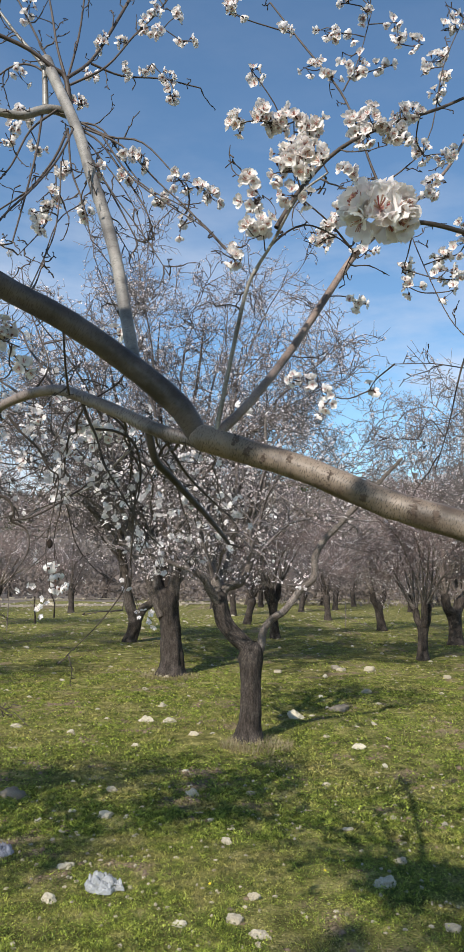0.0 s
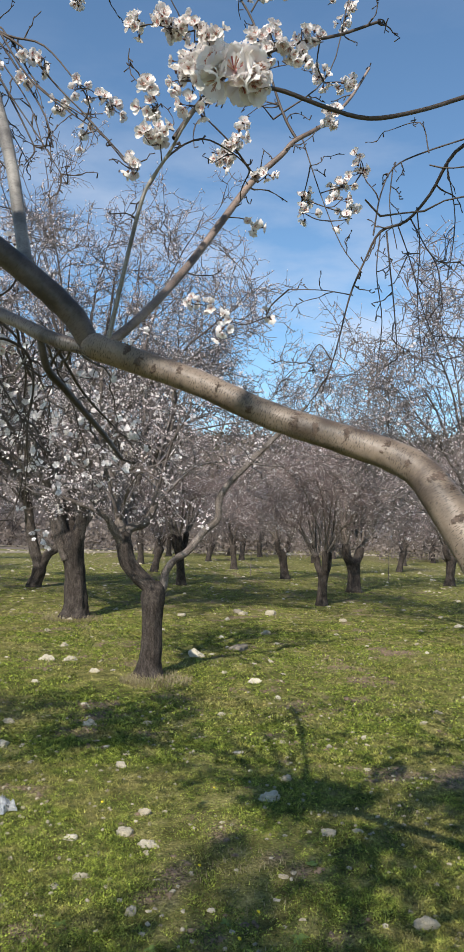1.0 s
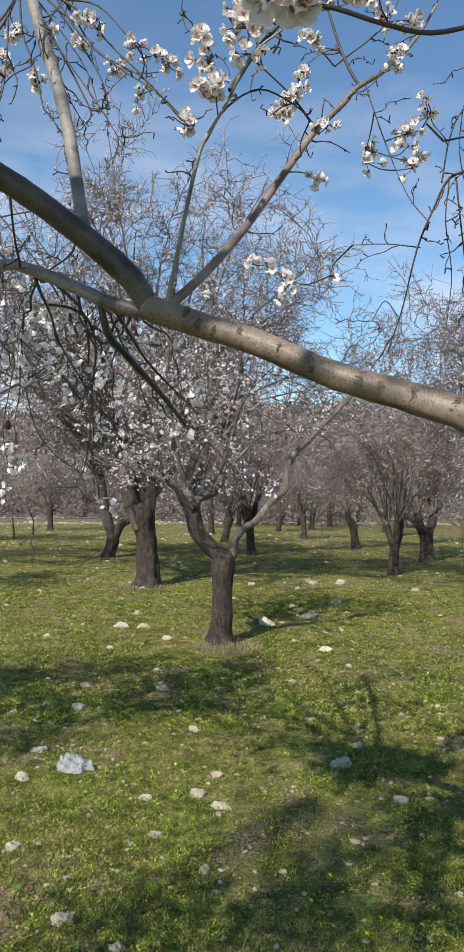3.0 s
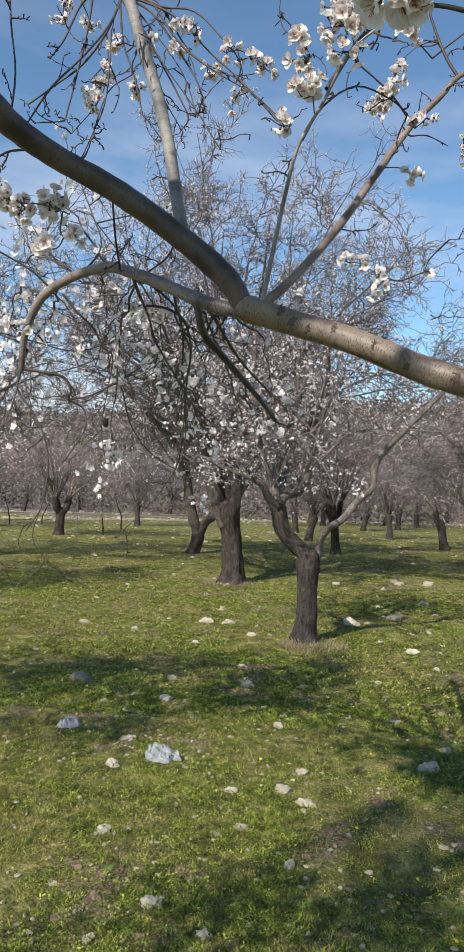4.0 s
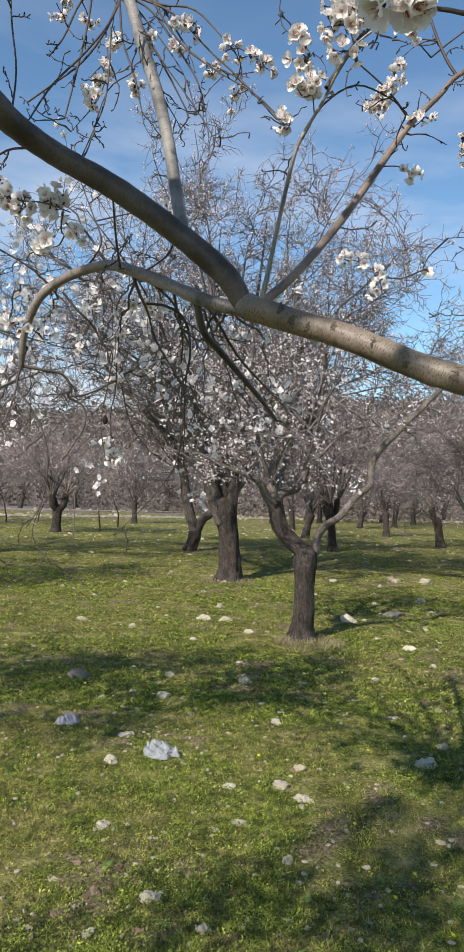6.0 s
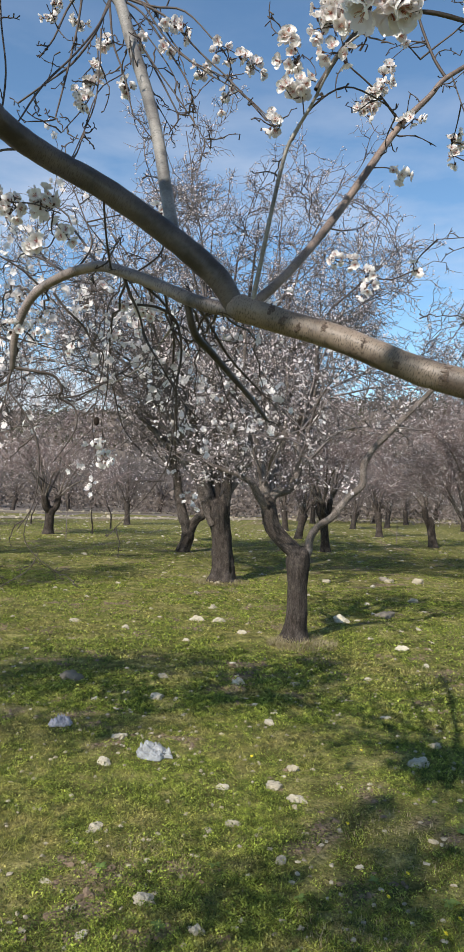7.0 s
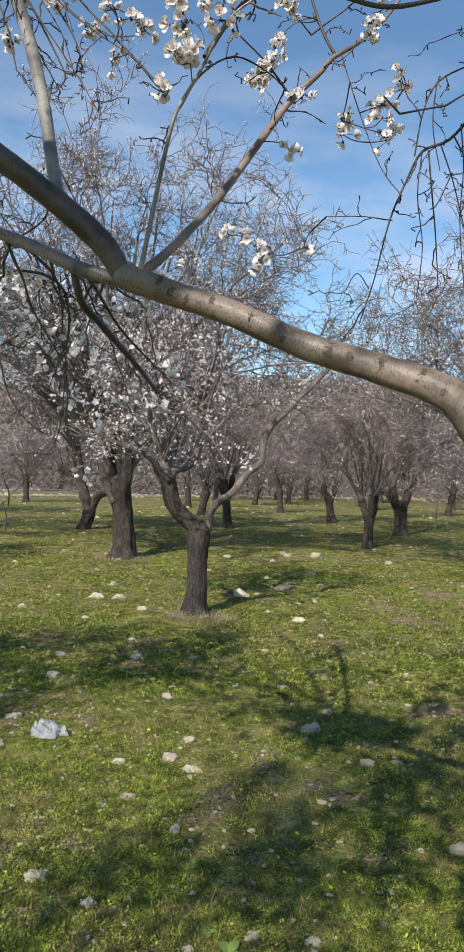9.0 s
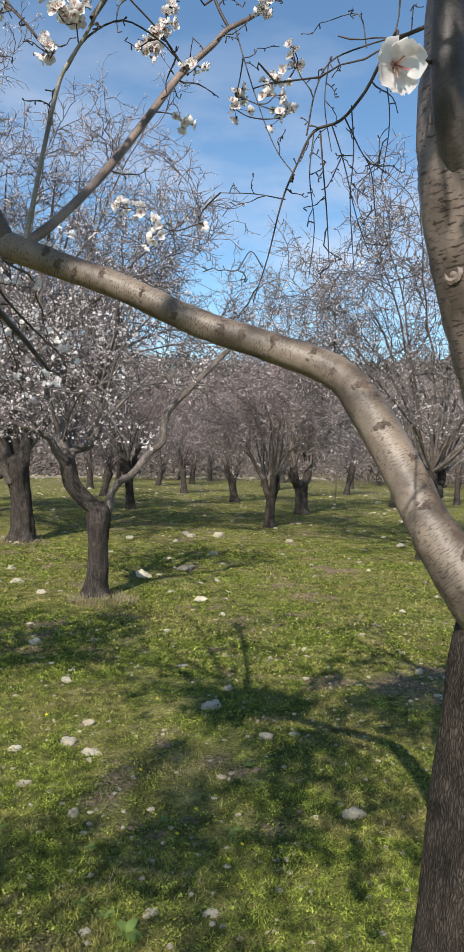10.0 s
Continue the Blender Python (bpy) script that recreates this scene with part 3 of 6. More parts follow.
near_limb("limb", [(0.87, 1.04, 1.185, 0.0688), (0.803, 1.05, 1.265, 0.0628), (0.737, 1.1, 1.375, 0.0487), (0.691, 1.17, 1.502, 0.0456), (0.633, 1.24, 1.632, 0.0433), (0.583, 1.31, 1.714, 0.0395), (0.444, 1.38, 1.774, 0.0358), (0.276, 1.44, 1.829, 0.0343), (0.083, 1.49, 1.913, 0.0325), (-0.064, 1.51, 1.96, 0.0323), (-0.182, 1.51, 1.994, 0.0339)], BARK_LIMB, "low satin grey-brown limb with dark scars and lenticels")
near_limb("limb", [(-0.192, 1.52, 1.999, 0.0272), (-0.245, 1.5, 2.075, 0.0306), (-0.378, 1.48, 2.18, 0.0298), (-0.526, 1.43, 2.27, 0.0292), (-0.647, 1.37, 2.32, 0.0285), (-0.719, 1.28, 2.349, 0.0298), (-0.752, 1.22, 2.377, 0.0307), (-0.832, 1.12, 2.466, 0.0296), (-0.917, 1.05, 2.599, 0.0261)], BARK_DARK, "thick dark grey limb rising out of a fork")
near_limb("limb", [(-0.353, 1.5, 2.166, 0.0175), (-0.386, 1.56, 2.286, 0.0175), (-0.439, 1.66, 2.496, 0.0178), (-0.51, 1.78, 2.718, 0.019), (-0.577, 1.86, 2.897, 0.019), (-0.645, 1.95, 3.092, 0.0191), (-0.755, 2.06, 3.337, 0.0194), (-0.816, 2.12, 3.474, 0.0223)], BARK_GREY, "pale grey upright limb")
near_limb("limb", [(-0.198, 1.53, 1.99, 0.0183), (-0.288, 1.55, 2.015, 0.0192), (-0.416, 1.62, 2.08, 0.0181), (-0.526, 1.68, 2.132, 0.0175), (-0.623, 1.74, 2.167, 0.0153), (-0.752, 1.8, 2.152, 0.0144), (-0.857, 1.84, 2.097, 0.014), (-0.919, 1.88, 1.995, 0.012), (-0.943, 1.92, 1.89, 0.0092)], BARK_ARCH, "arching grey limb that bends down")
# shade of the crown above is put into this limb's dark bark
near_limb("limb", [(0.70, 0.96, 2.05, 0.032), (0.645, 0.918, 2.15, 0.031), (0.625, 0.898, 2.28, 0.029), (0.62, 0.88, 2.5, 0.027), (0.63, 0.87, 2.85, 0.024)], BARK_DARK, "side limb rising close before the stem, darkened for crown shade")
near_limb("stick", [(-0.148, 1.5, 2.003, 0.0078), (-0.126, 1.48, 2.116, 0.0068), (-0.1, 1.46, 2.252, 0.0063), (-0.077, 1.45, 2.36, 0.0058), (-0.056, 1.44, 2.407, 0.0053), (-0.015, 1.42, 2.47, 0.0044), (0.044, 1.38, 2.569, 0.0038), (0.111, 1.36, 2.618, 0.0029)], BARK_GREY, "straight grey stick")
near_limb("stick", [(-0.148, 1.5, 1.999, 0.0138), (-0.069, 1.56, 2.093, 0.0118), (0.04, 1.68, 2.263, 0.0115), (0.159, 1.78, 2.473, 0.011), (0.248, 1.84, 2.624, 0.0102), (0.336, 1.86, 2.723, 0.0086), (0.378, 1.87, 2.778, 0.0076), (0.472, 1.9, 2.856, 0.0065), (0.564, 1.93, 2.967, 0.005), (0.64, 1.96, 3.105, 0.0039)], BARK_STICK, "straight grey-brown stick with rough lower bark")
near_limb("branch", [(-0.06, 1.44, 2.392, 0.0036), (-0.014, 1.46, 2.484, 0.0031), (0.067, 1.5, 2.556, 0.0027), (0.153, 1.53, 2.54, 0.0023), (0.202, 1.55, 2.511, 0.0019)], BARK_TWIG, "")
near_limb("branch", [(-0.033, 1.43, 2.451, 0.0022), (-0.046, 1.4, 2.526, 0.0017), (-0.078, 1.4, 2.614, 0.0013)], BARK_TWIG, "")
near_limb("branch", [(0.389, 1.89, 2.794, 0.0057), (0.353, 1.9, 2.86, 0.0052), (0.318, 1.92, 2.964, 0.0047), (0.28, 1.95, 3.109, 0.0042), (0.226, 2.0, 3.284, 0.0043), (0.105, 2.05, 3.49, 0.0038), (-0.012, 2.1, 3.695, 0.0033)], BARK_TWIG, "")
near_limb("branch", [(0.267, 1.87, 2.633, 0.0057), (0.174, 1.8, 2.707, 0.0033), (0.086, 1.75, 2.757, 0.0027)], BARK_TWIG, "")
near_limb("branch", [(-0.005, 1.46, 2.528, 0.0078), (0.066, 1.5, 2.665, 0.0071), (0.163, 1.52, 2.78, 0.0063), (0.298, 1.55, 2.87, 0.0054), (0.444, 1.6, 2.95, 0.0051), (0.569, 1.62, 3.02, 0.0046)], BARK_TWIG, "")
near_limb("branch", [(0.237, 2.0, 3.284, 0.0037), (0.288, 2.0, 3.397, 0.0025), (0.343, 2.05, 3.62, 0.0019)], BARK_TWIG, "")
near_limb("branch", [(0.314, 1.92, 2.871, 0.0035), (0.486, 1.9, 3.027, 0.0023), (0.562, 1.95, 3.34, 0.0024), (0.65, 2.0, 3.559, 0.0019)], BARK_TWIG, "")
near_limb("branch", [(0.866, 1.5, 2.659, 0.0066), (0.775, 1.55, 2.616, 0.0059), (0.724, 1.6, 2.513, 0.0051), (0.669, 1.64, 2.446, 0.0048), (0.604, 1.67, 2.422, 0.0044), (0.569, 1.7, 2.345, 0.0035), (0.532, 1.72, 2.24, 0.0031), (0.503, 1.75, 2.084, 0.0022), (0.471, 1.78, 1.961, 0.0018)], BARK_TWIG, "crooked dark branch that droops")
near_limb("branch", [(0.622, 1.67, 2.426, 0.0031), (0.635, 1.67, 2.32, 0.0026), (0.648, 1.66, 2.193, 0.0022), (0.658, 1.65, 2.051, 0.0013)], BARK_TWIG, "")
near_limb("branch", [(0.683, 1.64, 2.454, 0.0026), (0.721, 1.62, 2.369, 0.0021), (0.75, 1.6, 2.302, 0.0017), (0.769, 1.6, 2.183, 0.0013)], BARK_TWIG, "")
near_limb("branch", [(0.586, 1.68, 2.414, 0.0031), (0.617, 1.72, 2.557, 0.0027), (0.666, 1.75, 2.66, 0.0028), (0.767, 1.78, 2.731, 0.0028), (0.93, 1.8, 2.809, 0.0029)], BARK_TWIG, "")
near_limb("branch", [(0.541, 1.72, 2.245, 0.0022), (0.468, 1.8, 2.28, 0.0018), (0.374, 1.85, 2.291, 0.0014)], BARK_TWIG, "")
near_limb("branch", [(0.561, 1.7, 2.308, 0.0022), (0.509, 1.75, 2.405, 0.0018), (0.451, 1.8, 2.582, 0.0019), (0.401, 1.88, 2.803, 0.0024)], BARK_TWIG, "")
near_limb("branch", [(0.693, 1.62, 2.481, 0.0022), (0.705, 1.62, 2.359, 0.0019), (0.701, 1.62, 2.219, 0.0016), (0.721, 1.62, 2.03, 0.0013)], BARK_TWIG, "")
near_limb("branch", [(0.647, 1.65, 2.441, 0.0022), (0.692, 1.66, 2.338, 0.0019), (0.737, 1.67, 2.202, 0.0016), (0.785, 1.68, 2.1, 0.0014)], BARK_TWIG, "")
near_limb("branch", [(0.756, 1.56, 2.576, 0.0021), (0.782, 1.56, 2.427, 0.0017), (0.764, 1.56, 2.255, 0.0014)], BARK_TWIG, "")
near_limb("branch", [(0.604, 1.67, 2.422, 0.0022), (0.599, 1.68, 2.303, 0.0019), (0.619, 1.68, 2.162, 0.0016), (0.614, 1.7, 2.024, 0.0014)], BARK_TWIG, "")
near_limb("branch", [(0.662, 1.75, 2.659, 0.0023), (0.652, 1.74, 2.532, 0.0019), (0.675, 1.73, 2.399, 0.0015)], BARK_TWIG, "")
near_limb("branch", [(0.786, 1.78, 2.732, 0.0023), (0.763, 1.8, 2.838, 0.002), (0.663, 1.82, 2.812, 0.0016)], BARK_TWIG, "")
near_limb("branch", [(0.489, 1.75, 2.056, 0.0022), (0.458, 1.78, 2.107, 0.0019), (0.427, 1.8, 2.054, 0.0015)], BARK_TWIG, "")
near_limb("branch", [(0.357, 0.42, 2.069, 0.0036), (0.296, 0.4, 2.033, 0.0029), (0.24, 0.38, 2.001, 0.0026), (0.185, 0.365, 1.979, 0.0026), (0.139, 0.36, 1.983, 0.0024), (0.095, 0.352, 1.99, 0.0025), (0.065, 0.35, 1.992, 0.0018)], BARK_TWIG, "dark twig close to the eye")
near_limb("branch", [(-0.706, 2.1, 3.251, 0.0194), (-0.778, 2.05, 3.24, 0.0158), (-0.866, 2.0, 3.183, 0.0139), (-0.993, 1.95, 3.181, 0.0137)], BARK_GREY, "")
near_limb("branch", [(-0.718, 2.1, 3.274, 0.0129), (-0.738, 2.1, 3.391, 0.0091), (-0.785, 2.08, 3.422, 0.0078), (-0.865, 2.05, 3.469, 0.0071), (-0.989, 2.0, 3.498, 0.0069)], BARK_TWIG, "")
near_limb("branch", [(-0.734, 2.1, 3.379, 0.0078), (-0.779, 2.12, 3.524, 0.0053), (-0.817, 2.15, 3.693, 0.0047), (-0.872, 2.2, 3.911, 0.0042)], BARK_TWIG, "")
near_limb("branch", [(-0.73, 2.1, 3.396, 0.0072), (-0.662, 2.15, 3.5, 0.0067), (-0.59, 2.2, 3.687, 0.0068), (-0.522, 2.3, 3.952, 0.0065)], BARK_TWIG, "")
near_limb("branch", [(-0.662, 2.15, 3.488, 0.0053), (-0.558, 2.2, 3.477, 0.0041), (-0.418, 2.25, 3.503, 0.0035), (-0.271, 2.3, 3.502, 0.0028)], BARK_TWIG, "")
near_limb("branch", [(-0.703, 2.08, 3.215, 0.0051), (-0.584, 2.05, 3.163, 0.0038), (-0.435, 1.95, 2.919, 0.003), (-0.288, 1.9, 2.811, 0.0023), (-0.186, 1.85, 2.697, 0.0023), (-0.117, 1.6, 2.508, 0.0015)], BARK_TWIG, "")
near_limb("branch", [(-0.715, 2.08, 3.187, 0.0058), (-0.733, 2.0, 3.03, 0.0049), (-0.793, 1.95, 2.893, 0.0042), (-0.871, 1.9, 2.793, 0.0035), (-0.946, 1.9, 2.74, 0.0035)], BARK_TWIG, "")
near_limb("branch", [(-0.805, 2.1, 3.285, 0.0113), (-0.812, 2.1, 3.378, 0.0098), (-0.829, 2.1, 3.449, 0.0082), (-0.918, 2.1, 3.555, 0.0057), (-0.99, 2.1, 3.65, 0.0049)], BARK_GREY, "")
near_limb("branch", [(-0.667, 2.05, 3.128, 0.0044), (-0.601, 2.02, 2.978, 0.0031), (-0.551, 2.0, 2.838, 0.0024), (-0.455, 1.95, 2.668, 0.0018)], BARK_TWIG, "")
near_limb("branch", [(-0.699, 2.08, 3.204, 0.0038), (-0.579, 2.0, 3.032, 0.0031), (-0.462, 1.95, 2.856, 0.0024), (-0.4, 1.9, 2.687, 0.0017)], BARK_TWIG, "")
near_limb("branch", [(-0.733, 2.0, 3.019, 0.0037), (-0.717, 1.98, 2.889, 0.0024), (-0.737, 1.95, 2.768, 0.0024), (-0.803, 1.9, 2.641, 0.0017)], BARK_TWIG, "")
near_limb("branch", [(-0.685, 2.015, 3.139, 0.005), (-0.603, 1.97, 3.014, 0.0042), (-0.502, 1.9, 2.828, 0.0035), (-0.419, 1.835, 2.666, 0.0028)], BARK_TWIG, "")
near_limb("branch", [(-0.672, 2.02, 3.154, 0.005), (-0.581, 1.995, 3.084, 0.0044), (-0.484, 1.94, 2.934, 0.0038), (-0.402, 1.885, 2.791, 0.0032), (-0.363, 1.835, 2.667, 0.0027)], BARK_TWIG, "")
near_limb("branch", [(-0.662, 2.022, 3.16, 0.005), (-0.507, 1.99, 3.071, 0.0044), (-0.372, 1.93, 2.909, 0.0038), (-0.267, 1.885, 2.793, 0.0032), (-0.147, 1.82, 2.634, 0.0027)], BARK_TWIG, "")
near_limb("branch", [(-0.697, 2.015, 3.139, 0.005), (-0.661, 1.95, 2.959, 0.0042), (-0.609, 1.9, 2.827, 0.0035), (-0.559, 1.835, 2.664, 0.0028)], BARK_TWIG, "")
near_limb("branch", [(-0.737, 2.08, 3.33, 0.0051), (-0.852, 2.12, 3.451, 0.0046), (-0.94, 2.12, 3.451, 0.0039), (-1.012, 2.09, 3.357, 0.0032)], BARK_TWIG, "")
near_limb("branch", [(-0.752, 2.09, 3.36, 0.0052), (-0.875, 2.17, 3.611, 0.0047), (-0.973, 2.23, 3.809, 0.0042), (-1.041, 2.27, 3.947, 0.0036)], BARK_TWIG, "")
near_limb("branch", [(-0.732, 2.095, 3.375, 0.0052), (-0.717, 2.17, 3.612, 0.0045), (-0.72, 2.24, 3.846, 0.0037)], BARK_TWIG, "")
near_limb("branch", [(-0.719, 2.09, 3.36, 0.0052), (-0.599, 2.12, 3.454, 0.0047), (-0.514, 2.17, 3.614, 0.0043), (-0.433, 2.21, 3.747, 0.0039), (-0.372, 2.25, 3.883, 0.0034)], BARK_TWIG, "")
near_limb("branch", [(-0.746, 2.05, 3.24, 0.0051), (-0.826, 2.015, 3.138, 0.0044), (-0.862, 1.96, 2.983, 0.0036), (-0.897, 1.93, 2.902, 0.003)], BARK_TWIG, "")
near_limb("branch", [(-0.797, 2.045, 3.225, 0.0051), (-0.79, 1.98, 3.039, 0.0043), (-0.795, 1.9, 2.825, 0.0035), (-0.801, 1.83, 2.649, 0.0028)], BARK_TWIG, "")
near_limb("branch", [(-0.669, 2.03, 3.183, 0.005), (-0.553, 2.005, 3.112, 0.0043), (-0.437, 1.995, 3.085, 0.0037), (-0.315, 1.94, 2.936, 0.003)], BARK_TWIG, "")
near_limb("branch", [(-0.734, 1.28, 2.356, 0.003), (-0.733, 1.3, 2.488, 0.0026), (-0.762, 1.33, 2.623, 0.0026), (-0.786, 1.36, 2.762, 0.0022)], BARK_TWIG, "")
near_limb("branch", [(-0.719, 1.35, 2.398, 0.0022), (-0.7, 1.45, 2.541, 0.0033), (-0.656, 1.55, 2.677, 0.0034), (-0.622, 1.65, 2.821, 0.0036), (-0.61, 1.75, 2.975, 0.0038)], BARK_TWIG, "")
near_limb("branch", [(-0.613, 1.65, 2.812, 0.0031), (-0.604, 1.62, 2.683, 0.0025), (-0.602, 1.58, 2.561, 0.0025), (-0.623, 1.55, 2.464, 0.0019), (-0.637, 1.5, 2.368, 0.0019)], BARK_TWIG, "")
near_limb("branch", [(-0.606, 1.42, 2.336, 0.0041), (-0.614, 1.5, 2.407, 0.0024), (-0.601, 1.6, 2.604, 0.002), (-0.561, 1.7, 2.711, 0.0021)], BARK_TWIG, "")
near_limb("branch", [(-0.61, 1.9, 3.009, 0.0035), (-0.506, 1.85, 2.832, 0.0028), (-0.398, 1.8, 2.672, 0.0022), (-0.305, 1.75, 2.519, 0.0016)], BARK_TWIG, "")
near_limb("branch", [(-0.571, 1.95, 3.089, 0.0035), (-0.451, 1.85, 2.886, 0.0034), (-0.321, 1.75, 2.741, 0.0026), (-0.204, 1.65, 2.622, 0.002), (-0.122, 1.55, 2.502, 0.0019)], BARK_TWIG, "")
near_limb("branch", [(-0.943, 1.92, 1.893, 0.0065), (-0.876, 1.93, 1.884, 0.0059), (-0.815, 1.95, 1.873, 0.0053), (-0.792, 1.97, 1.833, 0.0048), (-0.802, 1.98, 1.804, 0.0048), (-0.758, 2.0, 1.777, 0.0036), (-0.748, 2.0, 1.717, 0.003), (-0.779, 2.0, 1.656, 0.0024), (-0.822, 2.0, 1.594, 0.0018)], BARK_TWIG, "")
near_limb("branch", [(-0.943, 1.92, 1.893, 0.0053), (-0.953, 1.92, 1.823, 0.0041), (-0.908, 1.92, 1.765, 0.0035), (-0.858, 1.92, 1.678, 0.0035), (-0.84, 1.92, 1.572, 0.0029), (-0.856, 1.92, 1.454, 0.0023), (-0.903, 1.92, 1.374, 0.0018)], BARK_TWIG, "")
near_limb("branch", [(-0.953, 1.92, 1.832, 0.0035), (-0.97, 1.9, 1.742, 0.0029), (-1.017, 1.88, 1.632, 0.0023)], BARK_TWIG, "")
near_limb("branch", [(-0.777, 1.81, 2.105, 0.0044), (-0.739, 1.83, 2.058, 0.0045), (-0.69, 1.85, 2.011, 0.0039), (-0.661, 1.87, 1.955, 0.0034), (-0.633, 1.88, 1.928, 0.0028), (-0.651, 1.9, 1.826, 0.0023), (-0.68, 1.95, 1.715, 0.0018), (-0.663, 1.96, 1.598, 0.0018)], BARK_TWIG, "")
near_limb("branch", [(-0.531, 1.68, 2.127, 0.0062), (-0.511, 1.7, 2.072, 0.0052), (-0.49, 1.72, 2.025, 0.0037), (-0.467, 1.74, 1.95, 0.0032), (-0.417, 1.76, 1.866, 0.0027), (-0.363, 1.78, 1.78, 0.0021), (-0.31, 1.8, 1.73, 0.0022)], BARK_TWIG, "")
near_limb("branch", [(-0.496, 1.72, 2.051, 0.0042), (-0.438, 1.74, 2.048, 0.0048), (-0.392, 1.77, 2.02, 0.0048), (-0.376, 1.8, 1.954, 0.0043), (-0.382, 1.82, 1.876, 0.0033), (-0.399, 1.82, 1.821, 0.0027), (-0.399, 1.82, 1.675, 0.0016), (-0.416, 1.82, 1.546, 0.0016)], BARK_TWIG, "")
near_limb("branch", [(-0.802, 1.98, 1.804, 0.0036), (-0.743, 2.0, 1.818, 0.0042), (-0.676, 2.05, 1.866, 0.0043), (-0.607, 2.1, 1.926, 0.0037), (-0.556, 2.15, 1.988, 0.0032)], BARK_TWIG, "")
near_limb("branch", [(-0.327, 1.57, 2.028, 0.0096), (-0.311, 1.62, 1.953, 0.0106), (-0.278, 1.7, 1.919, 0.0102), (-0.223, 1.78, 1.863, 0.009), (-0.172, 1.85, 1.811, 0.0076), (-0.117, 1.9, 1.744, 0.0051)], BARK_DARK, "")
near_limb("branch", [(-0.393, 1.7, 1.978, 0.0026), (-0.331, 1.7, 1.944, 0.0036), (-0.296, 1.62, 1.978, 0.004), (-0.273, 1.57, 1.991, 0.0043)], BARK_TWIG, "")
near_limb("branch", [(-0.495, 1.66, 2.121, 0.0026), (-0.415, 1.6, 2.154, 0.003), (-0.377, 1.52, 2.183, 0.0028)], BARK_TWIG, "")
near_limb("branch", [(-0.983, 1.75, 2.228, 0.0033), (-0.887, 1.8, 2.18, 0.0033), (-0.829, 1.83, 2.132, 0.0039)], BARK_TWIG, "")
near_limb("branch", [(-0.524, 1.43, 2.236, 0.0032), (-0.527, 1.48, 2.162, 0.0033), (-0.561, 1.66, 2.138, 0.0041)], BARK_TWIG, "")
near_limb("branch", [(-0.588, 1.3, 2.157, 0.0021), (-0.674, 1.35, 2.199, 0.0022), (-0.755, 1.38, 2.219, 0.0022), (-0.828, 1.4, 2.273, 0.0018)], BARK_TWIG, "")
near_limb("branch", [(-0.701, 1.33, 2.322, 0.0035), (-0.774, 1.36, 2.33, 0.0031), (-0.861, 1.4, 2.304, 0.0027)], BARK_TWIG, "")
near_limb("branch", [(-1.129, 2.1, 1.971, 0.0026), (-1.002, 1.9, 1.527, 0.0017), (-1.016, 1.9, 1.371, 0.0012)], BARK_TWIG, "")
near_limb("branch", [(-0.83, 1.92, 1.31, 0.0015), (-0.858, 1.92, 1.25, 0.0018), (-0.937, 1.92, 1.197, 0.0018), (-1.016, 1.92, 1.145, 0.0018)], BARK_TWIG, "")
near_limb("branch", [(-0.856, 1.92, 1.454, 0.0018), (-0.882, 1.92, 1.356, 0.0018), (-0.839, 1.92, 1.29, 0.0017), (-0.757, 1.92, 1.235, 0.0012)], BARK_TWIG, "")
near_limb("branch", [(-0.392, 1.79, 2.02, 0.0045), (-0.5, 2.1, 2.01, 0.0045), (-0.589, 2.3, 1.974, 0.0045), (-0.706, 2.34, 1.915, 0.004), (-0.81, 2.38, 1.881, 0.0035), (-0.961, 2.42, 1.794, 0.003), (-1.112, 2.46, 1.741, 0.0025), (-1.304, 2.5, 1.702, 0.002)], BARK_GREY, "pale grey curving branch")
near_limb("branch", [(-0.93, 1.9, 1.97, 0.004), (-1.184, 2.2, 2.072, 0.0035), (-1.039, 2.3, 2.05, 0.0031), (-0.93, 2.4, 2.039, 0.0027), (-0.815, 2.5, 2.094, 0.0022), (-0.666, 2.6, 2.166, 0.0018)], BARK_TWIG, "")
near_limb("branch", [(-0.95, 1.92, 1.85, 0.004), (-1.175, 2.2, 1.833, 0.0035), (-1.059, 2.367, 1.934, 0.0029), (-0.946, 2.533, 2.004, 0.0024), (-0.817, 2.7, 2.128, 0.0018)], BARK_TWIG, "")
near_limb("branch", [(-0.698, 1.77, 2.16, 0.0038), (-0.656, 1.787, 2.247, 0.0031), (-0.699, 1.825, 2.352, 0.0027), (-0.758, 1.862, 2.481, 0.0022), (-0.79, 1.9, 2.594, 0.0018)], BARK_TWIG, "")
near_limb("branch", [(-0.5, 1.67, 2.12, 0.005), (-0.448, 1.9, 2.095, 0.0045), (-0.423, 1.937, 2.017, 0.0041), (-0.403, 1.975, 1.967, 0.0037), (-0.42, 2.013, 1.884, 0.0033), (-0.431, 2.05, 1.727, 0.0029), (-0.453, 2.087, 1.606, 0.0026), (-0.509, 2.125, 1.522, 0.0022), (-0.568, 2.163, 1.456, 0.0018), (-0.661, 2.2, 1.365, 0.0014)], BARK_TWIG, "")
near_limb("branch", [(-0.34, 1.57, 2.03, 0.0065), (-0.319, 1.8, 2.053, 0.006), (-0.258, 2.067, 1.966, 0.005), (-0.167, 2.333, 1.892, 0.004), (-0.105, 2.6, 1.855, 0.003)], BARK_TWIG, "")
